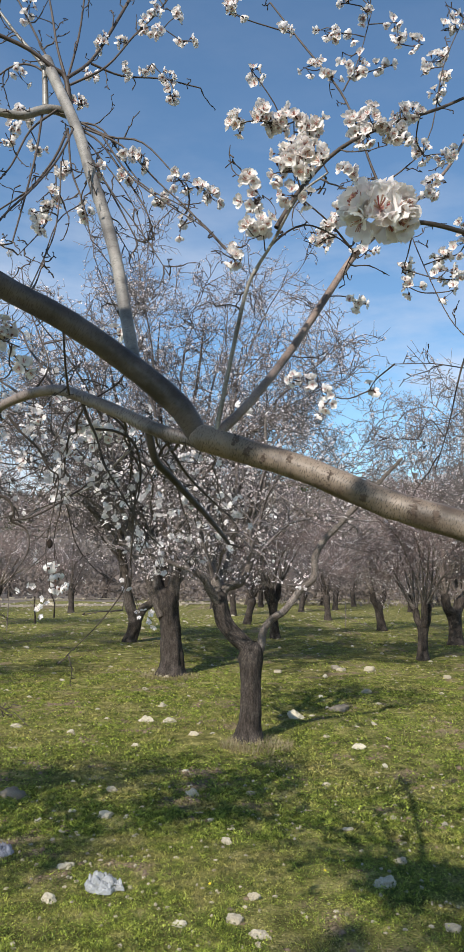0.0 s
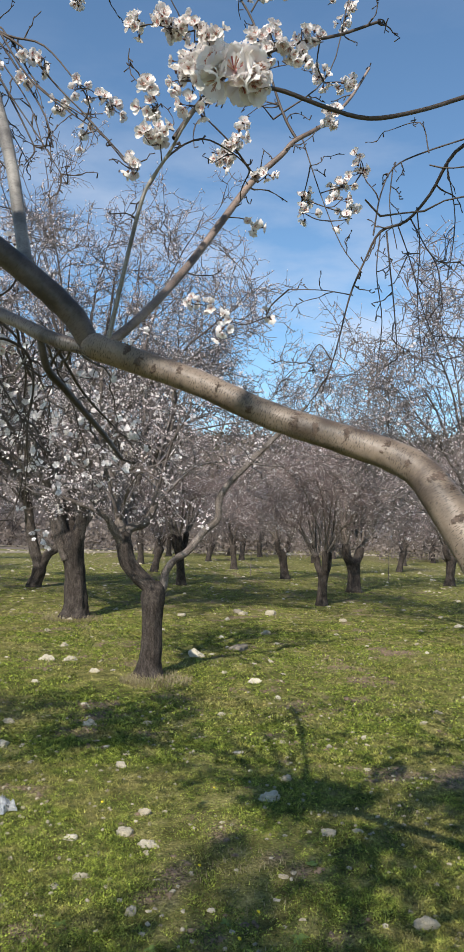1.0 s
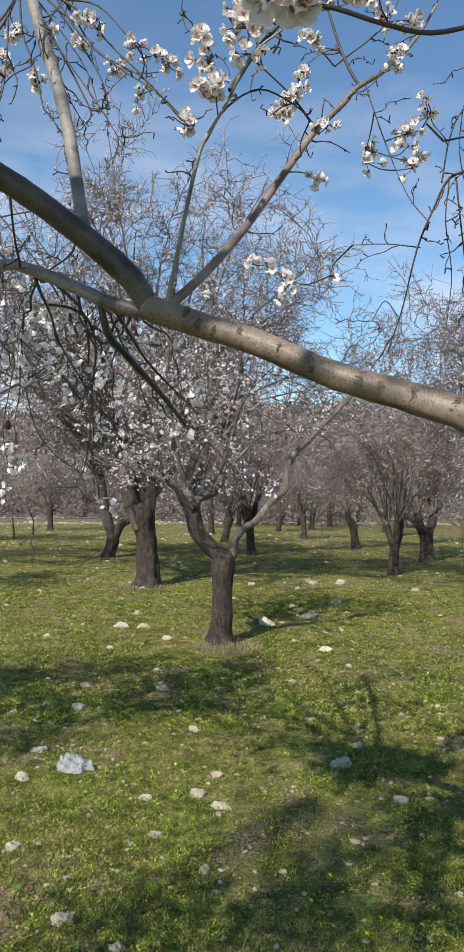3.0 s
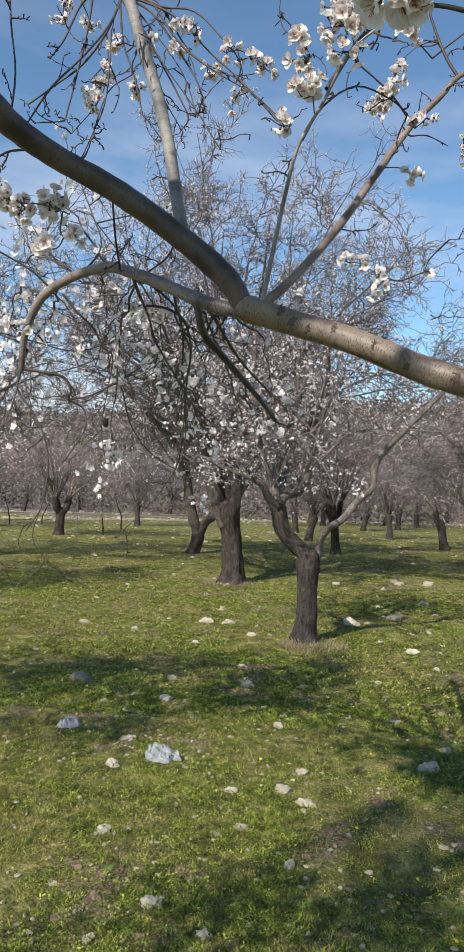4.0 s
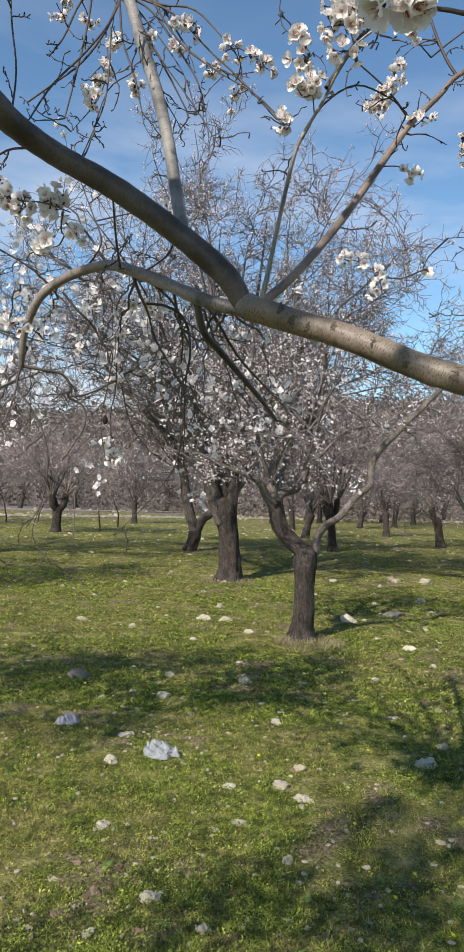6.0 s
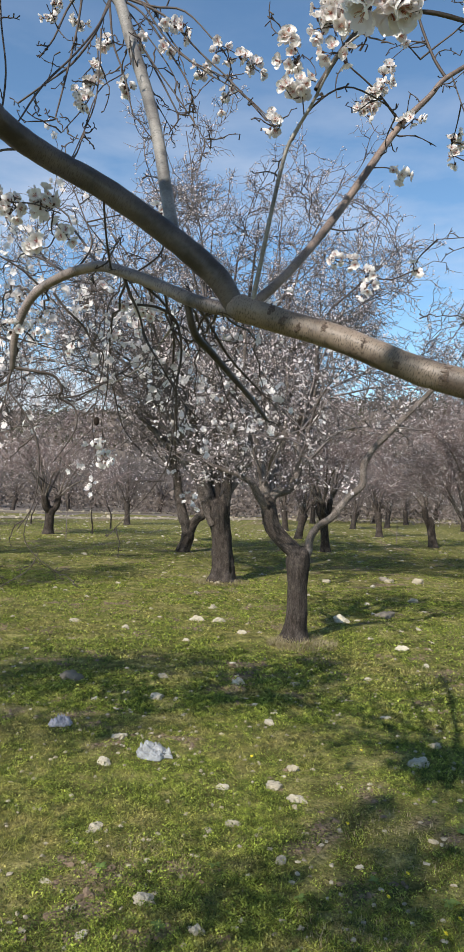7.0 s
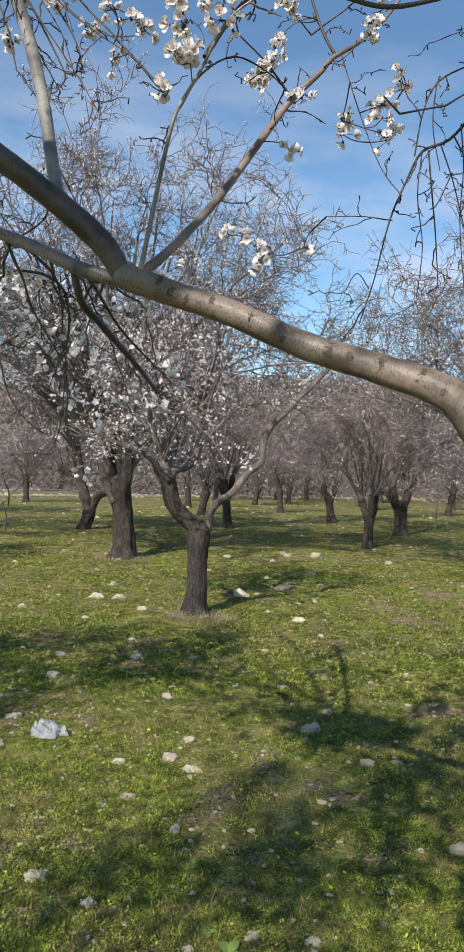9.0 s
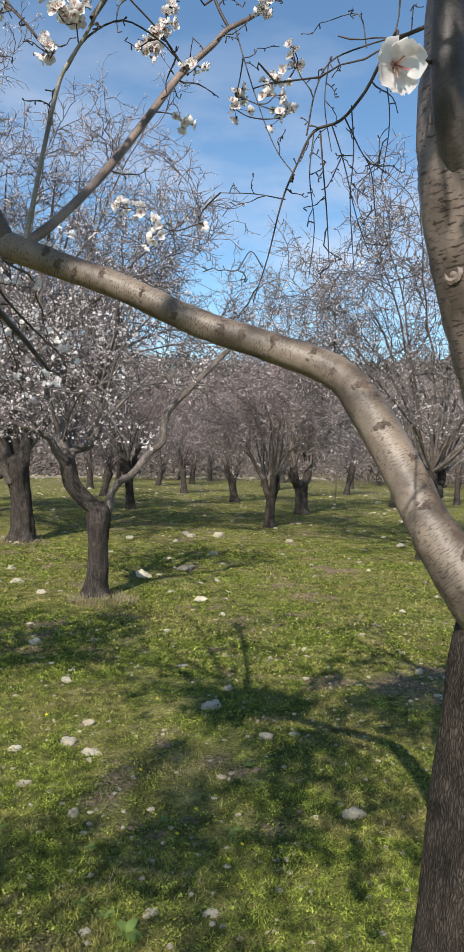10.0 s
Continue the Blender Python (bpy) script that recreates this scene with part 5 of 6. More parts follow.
bm = bmesh.new()
for ring, (rad, deep) in enumerate(((0.020, 0.0), (0.014, 0.004), (0.008, 0.001), (0.003, 0.004))):
    n_ = 22
    for k in range(n_):
        a = k * 2 * math.pi / n_
        w = 1 + 0.12 * noise.noise((math.cos(a) * 2, math.sin(a) * 2, ring))
        bm.verts.new((rad * 1.2 * w * math.cos(a), -deep - 0.002, rad * w * math.sin(a)))
bm.verts.ensure_lookup_table()
for ring in range(3):
    for k in range(22):
        bm.faces.new([bm.verts[ring * 22 + k], bm.verts[ring * 22 + (k + 1) % 22], bm.verts[ring * 22 + 22 + (k + 1) % 22], bm.verts[ring * 22 + 22 + k]])
bm.faces.new([bm.verts[66 + k] for k in range(22)])
knot = part("knot", bm, BARK_STEM, near_tree, "eye-shaped branch knot")
knot.matrix_basis = pose(0.703, 0.990, 1.88, 0, 0, -67)
# ---- the three old trees next behind ----
def at(x, y):
    return (x, y, rise(x, y))


def custom_tree(place, trunk, limbs, dome, seed, height, label, bloom=None, bud=2500, **kw):
    rng = np.random.default_rng(seed)
    tree = thing("almond_tree", place, label, "tree", "orchard almond trees")
    gnarled("trunk", curve_through(trunk, 9), 40, BARK_TRUNK, tree, seed, 0.24)
    sc = []
    for rows in limbs:
        c = curve_through(rows, 5)
        k = np.linspace(0, 1, len(c))
        if rows[-1][2] > 3.2:
            c[:, :3] += np.array([noise.noise_vector((q * 3.1, len(sc) * 5.0, seed)) for q in k]) * (0.22 * k ** 1.5)[:, None]
        if rows[0][3] > 0.05:
            gnarled("limb", c, 20, BARK_TRUNK if rows[0][3] > 0.062 and rows[-1][2] < 3.2 else BARK_LOW if rows[0][3] > 0.09 else BARK_OLD, tree, seed + len(sc), 0.2)
        else:
            stems("limb", [(c[:, :3], c[:, 3], 10)], BARK_OLD, tree, lumps=0.04, seed=seed + 1)
        if rows[-1][0] < 1.5 or rows[-1][2] > 3:
            sc.append((c[len(c) // 3:, :3], c[len(c) // 3:, 3]))
    for p, r in dome_limbs(rng, **dome):
        stems("limb", [(p, r, 8)], BOUGH, tree, lumps=0.04, seed=seed)
        sc.append((p, r))
    dress(tree, rng, sc, height, bloom, bud, wood=BOUGH, **kw)
    return tree


custom_tree(at(0.03, 7.39), [(-0.03, 0.0, -0.12, 0.22), (-0.01, 0.0, 0.0, 0.17), (0.0, 0.0, 0.10, 0.125), (0.01, 0.0, 0.32, 0.100), (0.0, 0.0, 0.62, 0.095), (0.0, 0.0, 0.82, 0.112), (0.01, 0.0, 0.94, 0.10), (0.01, 0, 1.0, 0.05)], [
    [(0.0, 0.0, 0.84, 0.088), (-0.05, 0.0, 0.95, 0.088), (-0.17, 0.0, 1.06, 0.085), (-0.28, 0.0, 1.19, 0.082), (-0.32, 0.0, 1.33, 0.078), (-0.35, 0.0, 1.46, 0.075), (-0.36, 0.0, 1.53, 0.04)],
    [(-0.33, 0.0, 1.40, 0.055), (-0.28, 0.05, 1.55, 0.050), (-0.10, 0.1, 1.63, 0.043), (-0.03, 0.14, 1.94, 0.040), (-0.06, 0.2, 2.30, 0.036), (0.04, 0.25, 2.69, 0.03), (0.12, 0.3, 3.54, 0.012)],
    [(0.03, 0.0, 0.85, 0.062), (0.10, 0.0, 0.95, 0.048), (0.12, 0.0, 1.10, 0.041), (0.21, 0.0, 1.23, 0.038), (0.34, 0.0, 1.32, 0.037), (0.51, 0.0, 1.54, 0.036), (0.65, 0.0, 1.67, 0.035), (0.655, 0.0, 1.86, 0.034), (0.74, 0.0, 2.04, 0.034), (0.94, 0.0, 2.26, 0.031), (1.13, 0.0, 2.47, 0.028), (1.27, 0.0, 2.62, 0.025), (1.58, 0.0, 2.95, 0.015)],
    [(-0.33, 0.0, 1.38, 0.05), (-0.43, -0.1, 1.50, 0.042), (-0.50, -0.19, 1.64, 0.036), (-0.65, -0.19, 1.73, 0.032), (-0.82, -0.22, 1.78, 0.026), (-0.97, -0.25, 1.84, 0.018)],
    [(-0.35, 0.0, 1.44, 0.06), (-0.40, 0.0, 1.74, 0.046), (-0.52, 0.05, 2.25, 0.033), (-0.64, 0.1, 2.9, 0.02), (-0.7, 0.1, 3.5, 0.01)],
    [(-0.34, 0.02, 1.42, 0.05), (-0.30, 0.2, 1.75, 0.04), (-0.18, 0.4, 2.3, 0.03), (-0.2, 0.6, 3.1, 0.014)]],
    dict(forks=[(-0.38, 0.0, 1.6), (-0.05, 0.12, 1.8)], n=8, radius=1.7, low=1.75, top=3.6, r0=0.022, turn=0.5),
    21, 4.0, "small forked almond tree with dark trunk and some white blossom", bloom=(650, 0.019, 3.2), bud=4000, floor=1.6, c2=5, c3=6, c4=6, l2=0.8, l3=0.45, l4=0.15, droop=0.03, thick=1.2, crooked=True)
custom_tree(at(-1.25, 12.23), [(0.02, 0.0, -0.15, 0.38), (0.01, 0.0, 0.02, 0.27), (0.02, 0.0, 0.14, 0.205), (0.02, 0.0, 0.31, 0.18), (-0.05, 0.0, 0.89, 0.168), (-0.09, 0.0, 1.15, 0.195), (-0.1, 0.0, 1.35, 0.16), (-0.1, 0, 1.45, 0.08)], [
    [(-0.12, 0.0, 1.0, 0.15), (-0.26, 0.0, 1.30, 0.135), (-0.41, 0.0, 1.74, 0.115), (-0.53, 0.0, 2.14, 0.10), (-0.70, 0.1, 3.02, 0.075), (-1.0, 0.2, 4.2, 0.045), (-1.3, 0.3, 5.6, 0.007)],
    [(-0.05, 0.0, 1.05, 0.13), (0.0, 0.0, 1.41, 0.105), (0.03, -0.02, 1.76, 0.09), (-0.06, -0.1, 2.10, 0.082), (-0.10, -0.2, 2.34, 0.075), (0.03, -0.3, 3.33, 0.055), (0.3, -0.4, 4.6, 0.03), (0.4, -0.5, 6.2, 0.007)],
    [(-0.10, 0.1, 1.15, 0.10), (-0.22, 0.35, 2.0, 0.085), (-0.35, 0.7, 3.0, 0.07), (-0.45, 1.0, 4.6, 0.04), (-0.5, 1.2, 6.6, 0.007)],
    [(0.0, 0.0, 1.45, 0.08), (0.30, 0.2, 1.95, 0.066), (0.8, 0.4, 2.7, 0.05), (1.4, 0.6, 3.8, 0.032), (2.0, 0.8, 5.0, 0.007)],
    [(-0.35, 0.0, 1.60, 0.075), (-0.8, 0.2, 2.1, 0.06), (-1.5, 0.3, 2.8, 0.045), (-2.3, 0.3, 3.6, 0.028), (-2.9, 0.3, 4.4, 0.007)]],
    dict(forks=[(-0.5, 0.0, 2.1), (-0.08, -0.1, 2.2), (-0.25, 0.4, 2.2), (0.5, 0.3, 2.25)], n=28, radius=4.3, low=3.0, top=7.5, r0=0.05, bow=0.08, shift=-0.35),
    22, 7.8, "big old almond tree with thick dark trunk", bloom=(3200, 0.02, 6.0), bud=34000, floor=2.5, start=0.22, bud_size=0.0115, c2=12, c3=9, c4=7, l2=1.1, l3=0.56, l4=0.2, thick=1.35, crooked=True)
custom_tree(at(-2.84, 18.05), [(-0.02, 0.0, -0.12, 0.24), (0.0, 0.0, 0.05, 0.18), (0.08, 0.0, 0.28, 0.155), (0.12, 0.0, 0.46, 0.16), (0.1, 0.0, 0.6, 0.1)], [
    [(0.12, 0.0, 0.40, 0.145), (0.06, 0.0, 0.66, 0.135), (-0.03, 0.0, 0.87, 0.13), (-0.14, 0.0, 1.30, 0.12), (-0.24, 0.0, 1.89, 0.105), (-0.34, 0.0, 2.4, 0.085), (-0.5, 0.2, 3.6, 0.05), (-0.6, 0.3, 4.8, 0.007)],
    [(0.12, 0.0, 0.42, 0.115), (0.31, 0.0, 0.81, 0.105), (0.53, 0.0, 1.03, 0.095), (0.63, 0.1, 1.66, 0.075), (0.6, 0.3, 2.8, 0.05), (0.8, 0.5, 4.6, 0.007)]],
    dict(forks=[(-0.3, 0.0, 2.0), (0.6, 0.1, 1.7)], n=17, radius=3.6, low=2.2, top=6.0, r0=0.045),
    23, 5.6, "leaning almond tree with two dark stems", bloom=(1500, 0.023, 5), bud=12000, floor=1.9, start=0.2, bud_size=0.014, c2=10, c3=8, c4=5, l2=1.1, l3=0.65, l4=0.3, thick=2.0)

# ---- the orchard rows ----
MIDROW = dict(start=0.3, c2=9, c3=7, c4=4, droop=0.03, l3=0.55, l4=0.26, thick=1.35, floor=0.95, bud_size=0.013)
orchard_tree(at(3.76, 15.4), 31, 3.9, 1.8, 0.72, 0.105, (0.02, 0), 13, bloom=(200, 0.022, 9), bud=6000, l2=0.7, label="round-headed almond tree with reddish bare twigs", **MIDROW)
orchard_tree(at(5.57, 19.2), 32, 7.2, 3.0, 0.85, 0.17, (-0.05, 0), 26, bloom=(800, 0.024, 5), bud=9000, low=1.9, l2=1.05, wood=BOUGH, label="thick-trunked almond tree in sparse white blossom", **MIDROW)
orchard_tree(at(0.88, 20.0), 33, 4.6, 2.1, 1.0, 0.12, (-0.1, 0), 13, bloom=(400, 0.024, 9), bud=5000, l2=0.85, **MIDROW)
orchard_tree(at(4.55, 24.0), 34, 4.3, 2.1, 0.9, 0.14, (-0.15, 0), 13, bloom=(350, 0.026, 9), bud=5000, l2=0.85, **MIDROW)
orchard_tree(at(-7.94, 22.5), 35, 4.1, 2.2, 0.78, 0.15, (0.05, 0), 14, bloom=(350, 0.026, 9), bud=5000, l2=0.9, label="round-headed grey almond tree standing in grass", **MIDROW)
orchard_tree(at(9.94, 23.1), 36, 5.2, 2.4, 0.9, 0.15, (0.05, 0), 14, bloom=(1100, 0.026, 9), bud=5000, l2=0.95, label="almond tree in white blossom beside the track", **MIDROW)
orchard_tree(at(5.16, 10.43), 37, 6.3, 3.4, 1.1, 0.13, (0.12, 0.1), 24, bloom=(420, 0.021, 5.5), bud=11000, low=2.2, bow=0.02, wood=BOUGH, label="tall almond tree with long straight grey shoots", l2=1.1, **{**MIDROW, "c2": 11, "c3": 8, "l3": 0.5, "thick": 1.3, "floor": 1.5})
# the next trees of the two rows, their trunks out to the side
orchard_tree(at(-7.5, 13.8), 38, 6.4, 3.5, 1.1, 0.15, (0.05, 0), 22, bloom=(1500, 0.022, 6), bud=9000, low=2.3, l2=1.1, wood=BOUGH, label="old almond tree with spreading crown in white bud", **{**MIDROW, "thick": 1.3, "floor": 1.9})
orchard_tree(at(-6.3, 8.9), 39, 4.2, 2.0, 0.9, 0.12, (0.05, 0), 12, bloom=(700, 0.02, 6), bud=3000, l2=0.8, label="almond tree with sparse white blossom in grass", **{**MIDROW, "floor": 1.6})
FAR_LABEL = "distant almond tree in hazy pinkish blossom"
far_kinds = [orchard_tree(at(x, y), 50 + i, h, 2.0, 0.8 + 0.1 * (i % 3), 0.13, (0.16 * math.cos(2.1 * i), 0.1), 10, bloom=(110, 0.034, 9), bud=200, far=True, c2=7, c3=6, c4=2, droop=0.03, l2=0.85, l3=0.6, l4=0.32, fine=False, thick=1.7, floor=0.75, label=FAR_LABEL)
             for i, (x, y, h) in enumerate([(0.13, 25.8, 4.2), (3.4, 29.2, 4.1), (-0.42, 31.1, 4.3), (2.85, 35.9, 4.0)])]
hazy_kinds = [orchard_tree(at(x, y), 60 + i, h, 2.1, 0.8, 0.14, (0.15 * math.cos(2 * i), 0), 9, bloom=(25, 0.055, 9), bud=0, far=True, c2=6, c3=5, c4=0, droop=0.03, l2=1.0, l3=0.75, fine=False, thick=3.0, floor=0.7, label=FAR_LABEL)
              for i, (x, y, h) in enumerate([(-9.2, 48.4, 4.2), (6.7, 44.3, 4.1), (20, 50, 4.3)])]
f_rng = np.random.default_rng(9)
spots = [(11.1, 31.4), (-7.24, 30.6), (-12.6, 27.5), (-13.0, 23.5), (8.2, 28.6), (8.6, 34.5), (13.5, 25.5), (15.0, 19.5), (15.5, 31), (-1.5, 37.0), (1.0, 41.0), (4.9, 39.0), (-16.8, 41.6)]
for row in range(2):
    y = 38 + row * 6.0
    for x in np.arange(-2.0 + row * 2.5, 0.6 * y + 6, 5.6):
        if not (x < 8 and y < 40):
            spots.append((x + f_rng.normal(0, 0.6), y + f_rng.normal(0, 0.6)))
far_spots = [(x + f_rng.normal(0, 0.8), y + f_rng.normal(0, 0.8)) for y in np.arange(46, 84, 7.0) for x in np.arange(-0.5 * y - 4, 0.62 * y + 4, 6.2)]
far_spots = [(x, y) for x, y in far_spots if y - 0.9 * x > 54 or y > 62]
for kinds, places in ((far_kinds, spots), (hazy_kinds, far_spots)):
    for k, (x, y) in enumerate(places):
        s = f_rng.uniform(0.85, 1.15)
        t = copy_thing(kinds[k % len(kinds)], Matrix.LocRotScale((x, y, rise(x, y)), Euler((0, 0, f_rng.uniform(0, 6.28))), None))
        t.scale = (s, s, s * f_rng.uniform(0.92, 1.1))
# thin saplings between the rows
for k, (x, y, h) in enumerate([(-6.76, 23.5, 1.0), (-7.0, 26.8, 1.3), (-10.5, 27.8, 1.2), (-11.4, 26.8, 1.2)]):
    sap = thing("sapling", at(x, y), "thin crooked young almond sapling in the grass", "sapling", "young saplings")
    q_rng = np.random.default_rng(300 + k)
    p = shoot(q_rng, (0, 0, -0.05), (0.1, 0, 1), h, 8, 0.12, 0.05)
    stems("stem", [(p, np.linspace(0.035, 0.012, 9), 7)], BARK_TRUNK, sap, lumps=0.06)
    stems("shoots", [(shoot(q_rng, b, d, 0.5, 4, 0.2, 0.1), np.linspace(0.009, 0.004, 5), 4) for _, b, d in side_shoots(q_rng, p, 9, 0.45, 1.0, 0.7)], TWIG_ROW, sap)
    tagged(sap.children[-1], kind="stuff")

# ---- grass ----
def cover(x, y):
    """How grassy a place is, 0 to 1; bare soil shows in patches."""
    v = 0.50 + 0.5 * noise.noise((x * 1.1, y * 1.1, 11.0)) + 0.5 * noise.noise((x * 4.1, y * 4.1, 5.0)) + 0.4 * noise.noise((x * 15, y * 15, 2.0)) + 0.4 * noise.noise((x * 37, y * 37, 9.0))
    return min(1.0, max(0.05, v * 1.35)) * (1 - 0.7 * bare(x, y))


def sward(name, count, y0, y1, tall, wide, seed, mat, label, power=1.6, dry=False):
    rng = np.random.default_rng(seed)
    y = y0 + (y1 - y0) * rng.random(count) ** power
    x = (-0.55 * y - 0.25) + rng.random(count) * (1.18 * y + 0.5)
    c = np.array([cover(a, b) for a, b in zip(x, y)])
    keep = (rng.random(count) < c) if not dry else (rng.random(count) > c * 0.9)
    x, y, c = x[keep], y[keep], c[keep]
    n = len(x)
    z = np.array([rise(a, b) for a, b in zip(x, y)]) - 0.003
    a = rng.uniform(0, 2 * np.pi, n)
    h = tall * rng.uniform(0.35, 1.3, n) * (0.4 + 0.9 * c)
    w = wide * rng.uniform(0.6, 1.3, n)
    lean = h * np.abs(rng.normal(1.5, 0.9, n))
    la = rng.uniform(0, 2 * np.pi, n)
    base = np.stack([x, y, z], -1)
    side = np.stack([np.cos(a), np.sin(a), np.zeros(n)], -1) * w[:, None]
    tip = base + np.stack([np.cos(la) * lean, np.sin(la) * lean, h], -1)
    V = np.stack([base - side, base + side, tip], 1).reshape(-1, 3)
    return tagged(mesh_object(name, V, np.arange(3 * n).reshape(-1, 3), mat, smooth=False), label, "grass", kind="stuff")


sward("grass", 380000, 1.5, 5.6, 0.017, 0.0026, 1, GRASS, "short green meadow grass with clover", 1.15)
sward("grass", 230000, 4.6, 12.5, 0.022, 0.0062, 2, GRASS, "short green meadow grass with moss", 1.2)
sward("grass", 150000, 9.5, 30.0, 0.020, 0.016, 4, GRASS, "short green meadow grass farther off", 1.3)
sward("straw", 90000, 1.5, 9.0, 0.016, 0.0016, 3, STRAW, "dry straw lying between the grass", 1.3, True)
sward("straw", 60000, 8.0, 36.0, 0.025, 0.010, 6, STRAW, "dry straw-coloured grass farther off", 1.2, True)

def clover(count, y0, y1, size, tall, seed, label, power=1.2):
    """Small rounded leaflets in low clumps, each a tilted four-cornered blade above the soil."""
    rng = np.random.default_rng(seed)
    y = y0 + (y1 - y0) * rng.random(count) ** power
    x = (-0.55 * y - 0.25) + rng.random(count) * (1.18 * y + 0.5)
    c = np.array([cover(a + 3.7, b + 1.9) for a, b in zip(x, y)])
    keep = rng.random(count) < c
    x, y, c = x[keep], y[keep], c[keep]
    n = len(x)
    z = np.array([rise(a, b) for a, b in zip(x, y)]) + tall * rng.uniform(0.15, 1.2, n) * (0.3 + 0.9 * c)
    s = size * rng.uniform(0.6, 1.4, n)
    a = rng.uniform(0, 2 * np.pi, n)
    u = np.stack([np.cos(a), np.sin(a), rng.normal(0, 0.4, n)], -1) * s[:, None]
    w = np.stack([-np.sin(a), np.cos(a), rng.normal(0, 0.4, n)], -1) * (s * rng.uniform(0.5, 0.95, n))[:, None]
    p = np.stack([x, y, z], -1)
    V = np.stack([p - u, p - w, p + u, p + w], 1).reshape(-1, 3)
    return tagged(mesh_object("clover", V, np.arange(4 * n).reshape(-1, 4), GRASS, smooth=False), label, "clover", kind="stuff")


clover(190000, 1.4, 5.6, 0.0042, 0.020, 31, "low clover and moss leaflets among the grass")
clover(70000, 5.0, 12.0, 0.0095, 0.028, 32, "low clover and moss leaflets among the grass")

# ---- stones ----
def stone_mesh(seed, fine=3):
    bm = bmesh.new()
    bmesh.ops.create_icosphere(bm, subdivisions=fine, radius=1.0)
    off = Vector((seed * 3.7, seed * 1.3, 0))
    for v in bm.verts:
        k = 1 + 0.55 * noise.noise(v.co * 0.9 + off) + 0.30 * noise.noise(v.co * 2.3 + off) + 0.22 * noise.noise(v.co * 5.5 + off)
        v.co = Vector((v.co.x * k, v.co.y * k * 0.8, max(-0.4, v.co.z * k * 0.68)))
    me = bpy.data.meshes.new("stone")
    bm.to_mesh(me)
    bm.free()
    me.materials.append(STONE)
    return me


STONES = [stone_mesh(s) for s in range(9)]
STONES_SMALL = [stone_mesh(s, 2) for s in range(9, 18)]
r_rng = np.random.default_rng(4)


def stone(x, y, width, k=None, label="pale limestone lying in the grass", small=False):
    size = width * 0.5
    ob = new("stone", (STONES_SMALL if small else STONES)[int(r_rng.integers(9)) if k is None else k])
    ob.matrix_basis = Matrix.LocRotScale((x, y, rise(x, y) + size * 0.06), Euler((r_rng.normal(0, 0.2), r_rng.normal(0, 0.2), r_rng.normal(0, 0.5))), (size, size * 0.9, size * r_rng.uniform(0.7, 1.05)))
    return tagged(ob, label, "stone", "stones in the grass")


# x, y, width: beside the bag and under the near limb
for x, y, w in [(-1.04, 5.56, .09), (-0.99, 4.96, .115), (-0.42, 5.5, .11), (-0.14, 4.53, .085), (-1.05, 4.08, .10), (-1.04, 3.67, .09), (0.01, 3.75, .08), (-0.08, 3.49, .095), (0.03, 3.35, .09), (-0.35, 3.44, .07),
                (-0.87, 2.89, .09), (-0.36, 2.96, .05), (-0.03, 2.72, .06), (-0.94, 2.43, .045), (-0.53, 2.34, .085), (-0.31, 2.19, .065), (-0.7, 2.11, .05), (0.9, 4.28, .075), (0.74, 3.95, .13), (0.65, 3.0, .045),
                (0.43, 3.62, .03), (0.03, 5.6, .08), (-0.26, 3.04, .07)]:
    stone(x, y, w)
# round the small forked tree
for x, y, w in [(-2.47, 7.8, .12), (-1.85, 7.6, .08), (-1.14, 8.26, .155), (-0.87, 8.28, .135), (-1.09, 7.07, .08), (-2.48, 6.27, .065), (-1.06, 9.27, .12), (1.1, 7.17, .15), (0.59, 8.7, .22), (1.8, 10.8, .16),
                (-0.36, 7.7, .06), (-0.56, 7.6, .11), (0.59, 12.85, .17), (1.75, 13.2, .17), (1.36, 12.35, .13), (2.29, 13.34, .22), (-1.82, 8.91, .06), (-2.88, 9.65, .09), (1.06, 10.29, .1)]:
    stone(x, y, w)
# out in the open grass
for x, y, w in [(0.97, 3.46, .085), (1.13, 3.5, .045), (1.69, 5.2, .07), (1.35, 4.98, .055), (2.32, 5.64, .08), (2.6, 6.02, .09), (1.49, 4.48, .05), (2.37, 4.57, .08), (2.26, 4.06, .055), (0.3, 2.73, .035),
                (0.25, 2.01, .05), (0.45, 1.99, .05), (0.04, 1.94, .04), (3.86, 7.34, .08), (4.13, 8.24, .09), (3.47, 12.57, .15), (5.48, 12.15, .16), (0.89, 2.35, .03)]:
    stone(x, y, w)
ROCKS = [me.copy() for me in STONES[4:7]]
for me in ROCKS:
    me.polygons.foreach_set("use_smooth", [True] * len(me.polygons))
    me.materials[0] = STONE_DARK
for k, (x, y, w) in enumerate([(-1.76, 5.36, .21), (1.2, 9.3, .25), (1.72, 13.44, .2)]):
    stone(x, y, w, k, "weathered grey-brown rock half sunk in grass").data = ROCKS[k]
stone(1.15, 2.57, .10, 2, "blue-grey stone lying in the shade of the trunk")
for _ in range(300):
    y = 4.5 + 28 * r_rng.random() ** 0.9
    stone(r_rng.uniform(-0.55 * y - 0.5, 0.62 * y + 0.5), y, r_rng.uniform(0.025, 0.06) * (1 + y * 0.06), small=True)
rb = np.random.default_rng(8)
yy = np.where(rb.random(3200) < 0.78, 2.0 + 38 * rb.random(3200), 1.8 + 4.5 * rb.random(3200))
xx = (-0.55 * yy - 0.5) + rb.random(3200) * (1.2 * yy + 1)
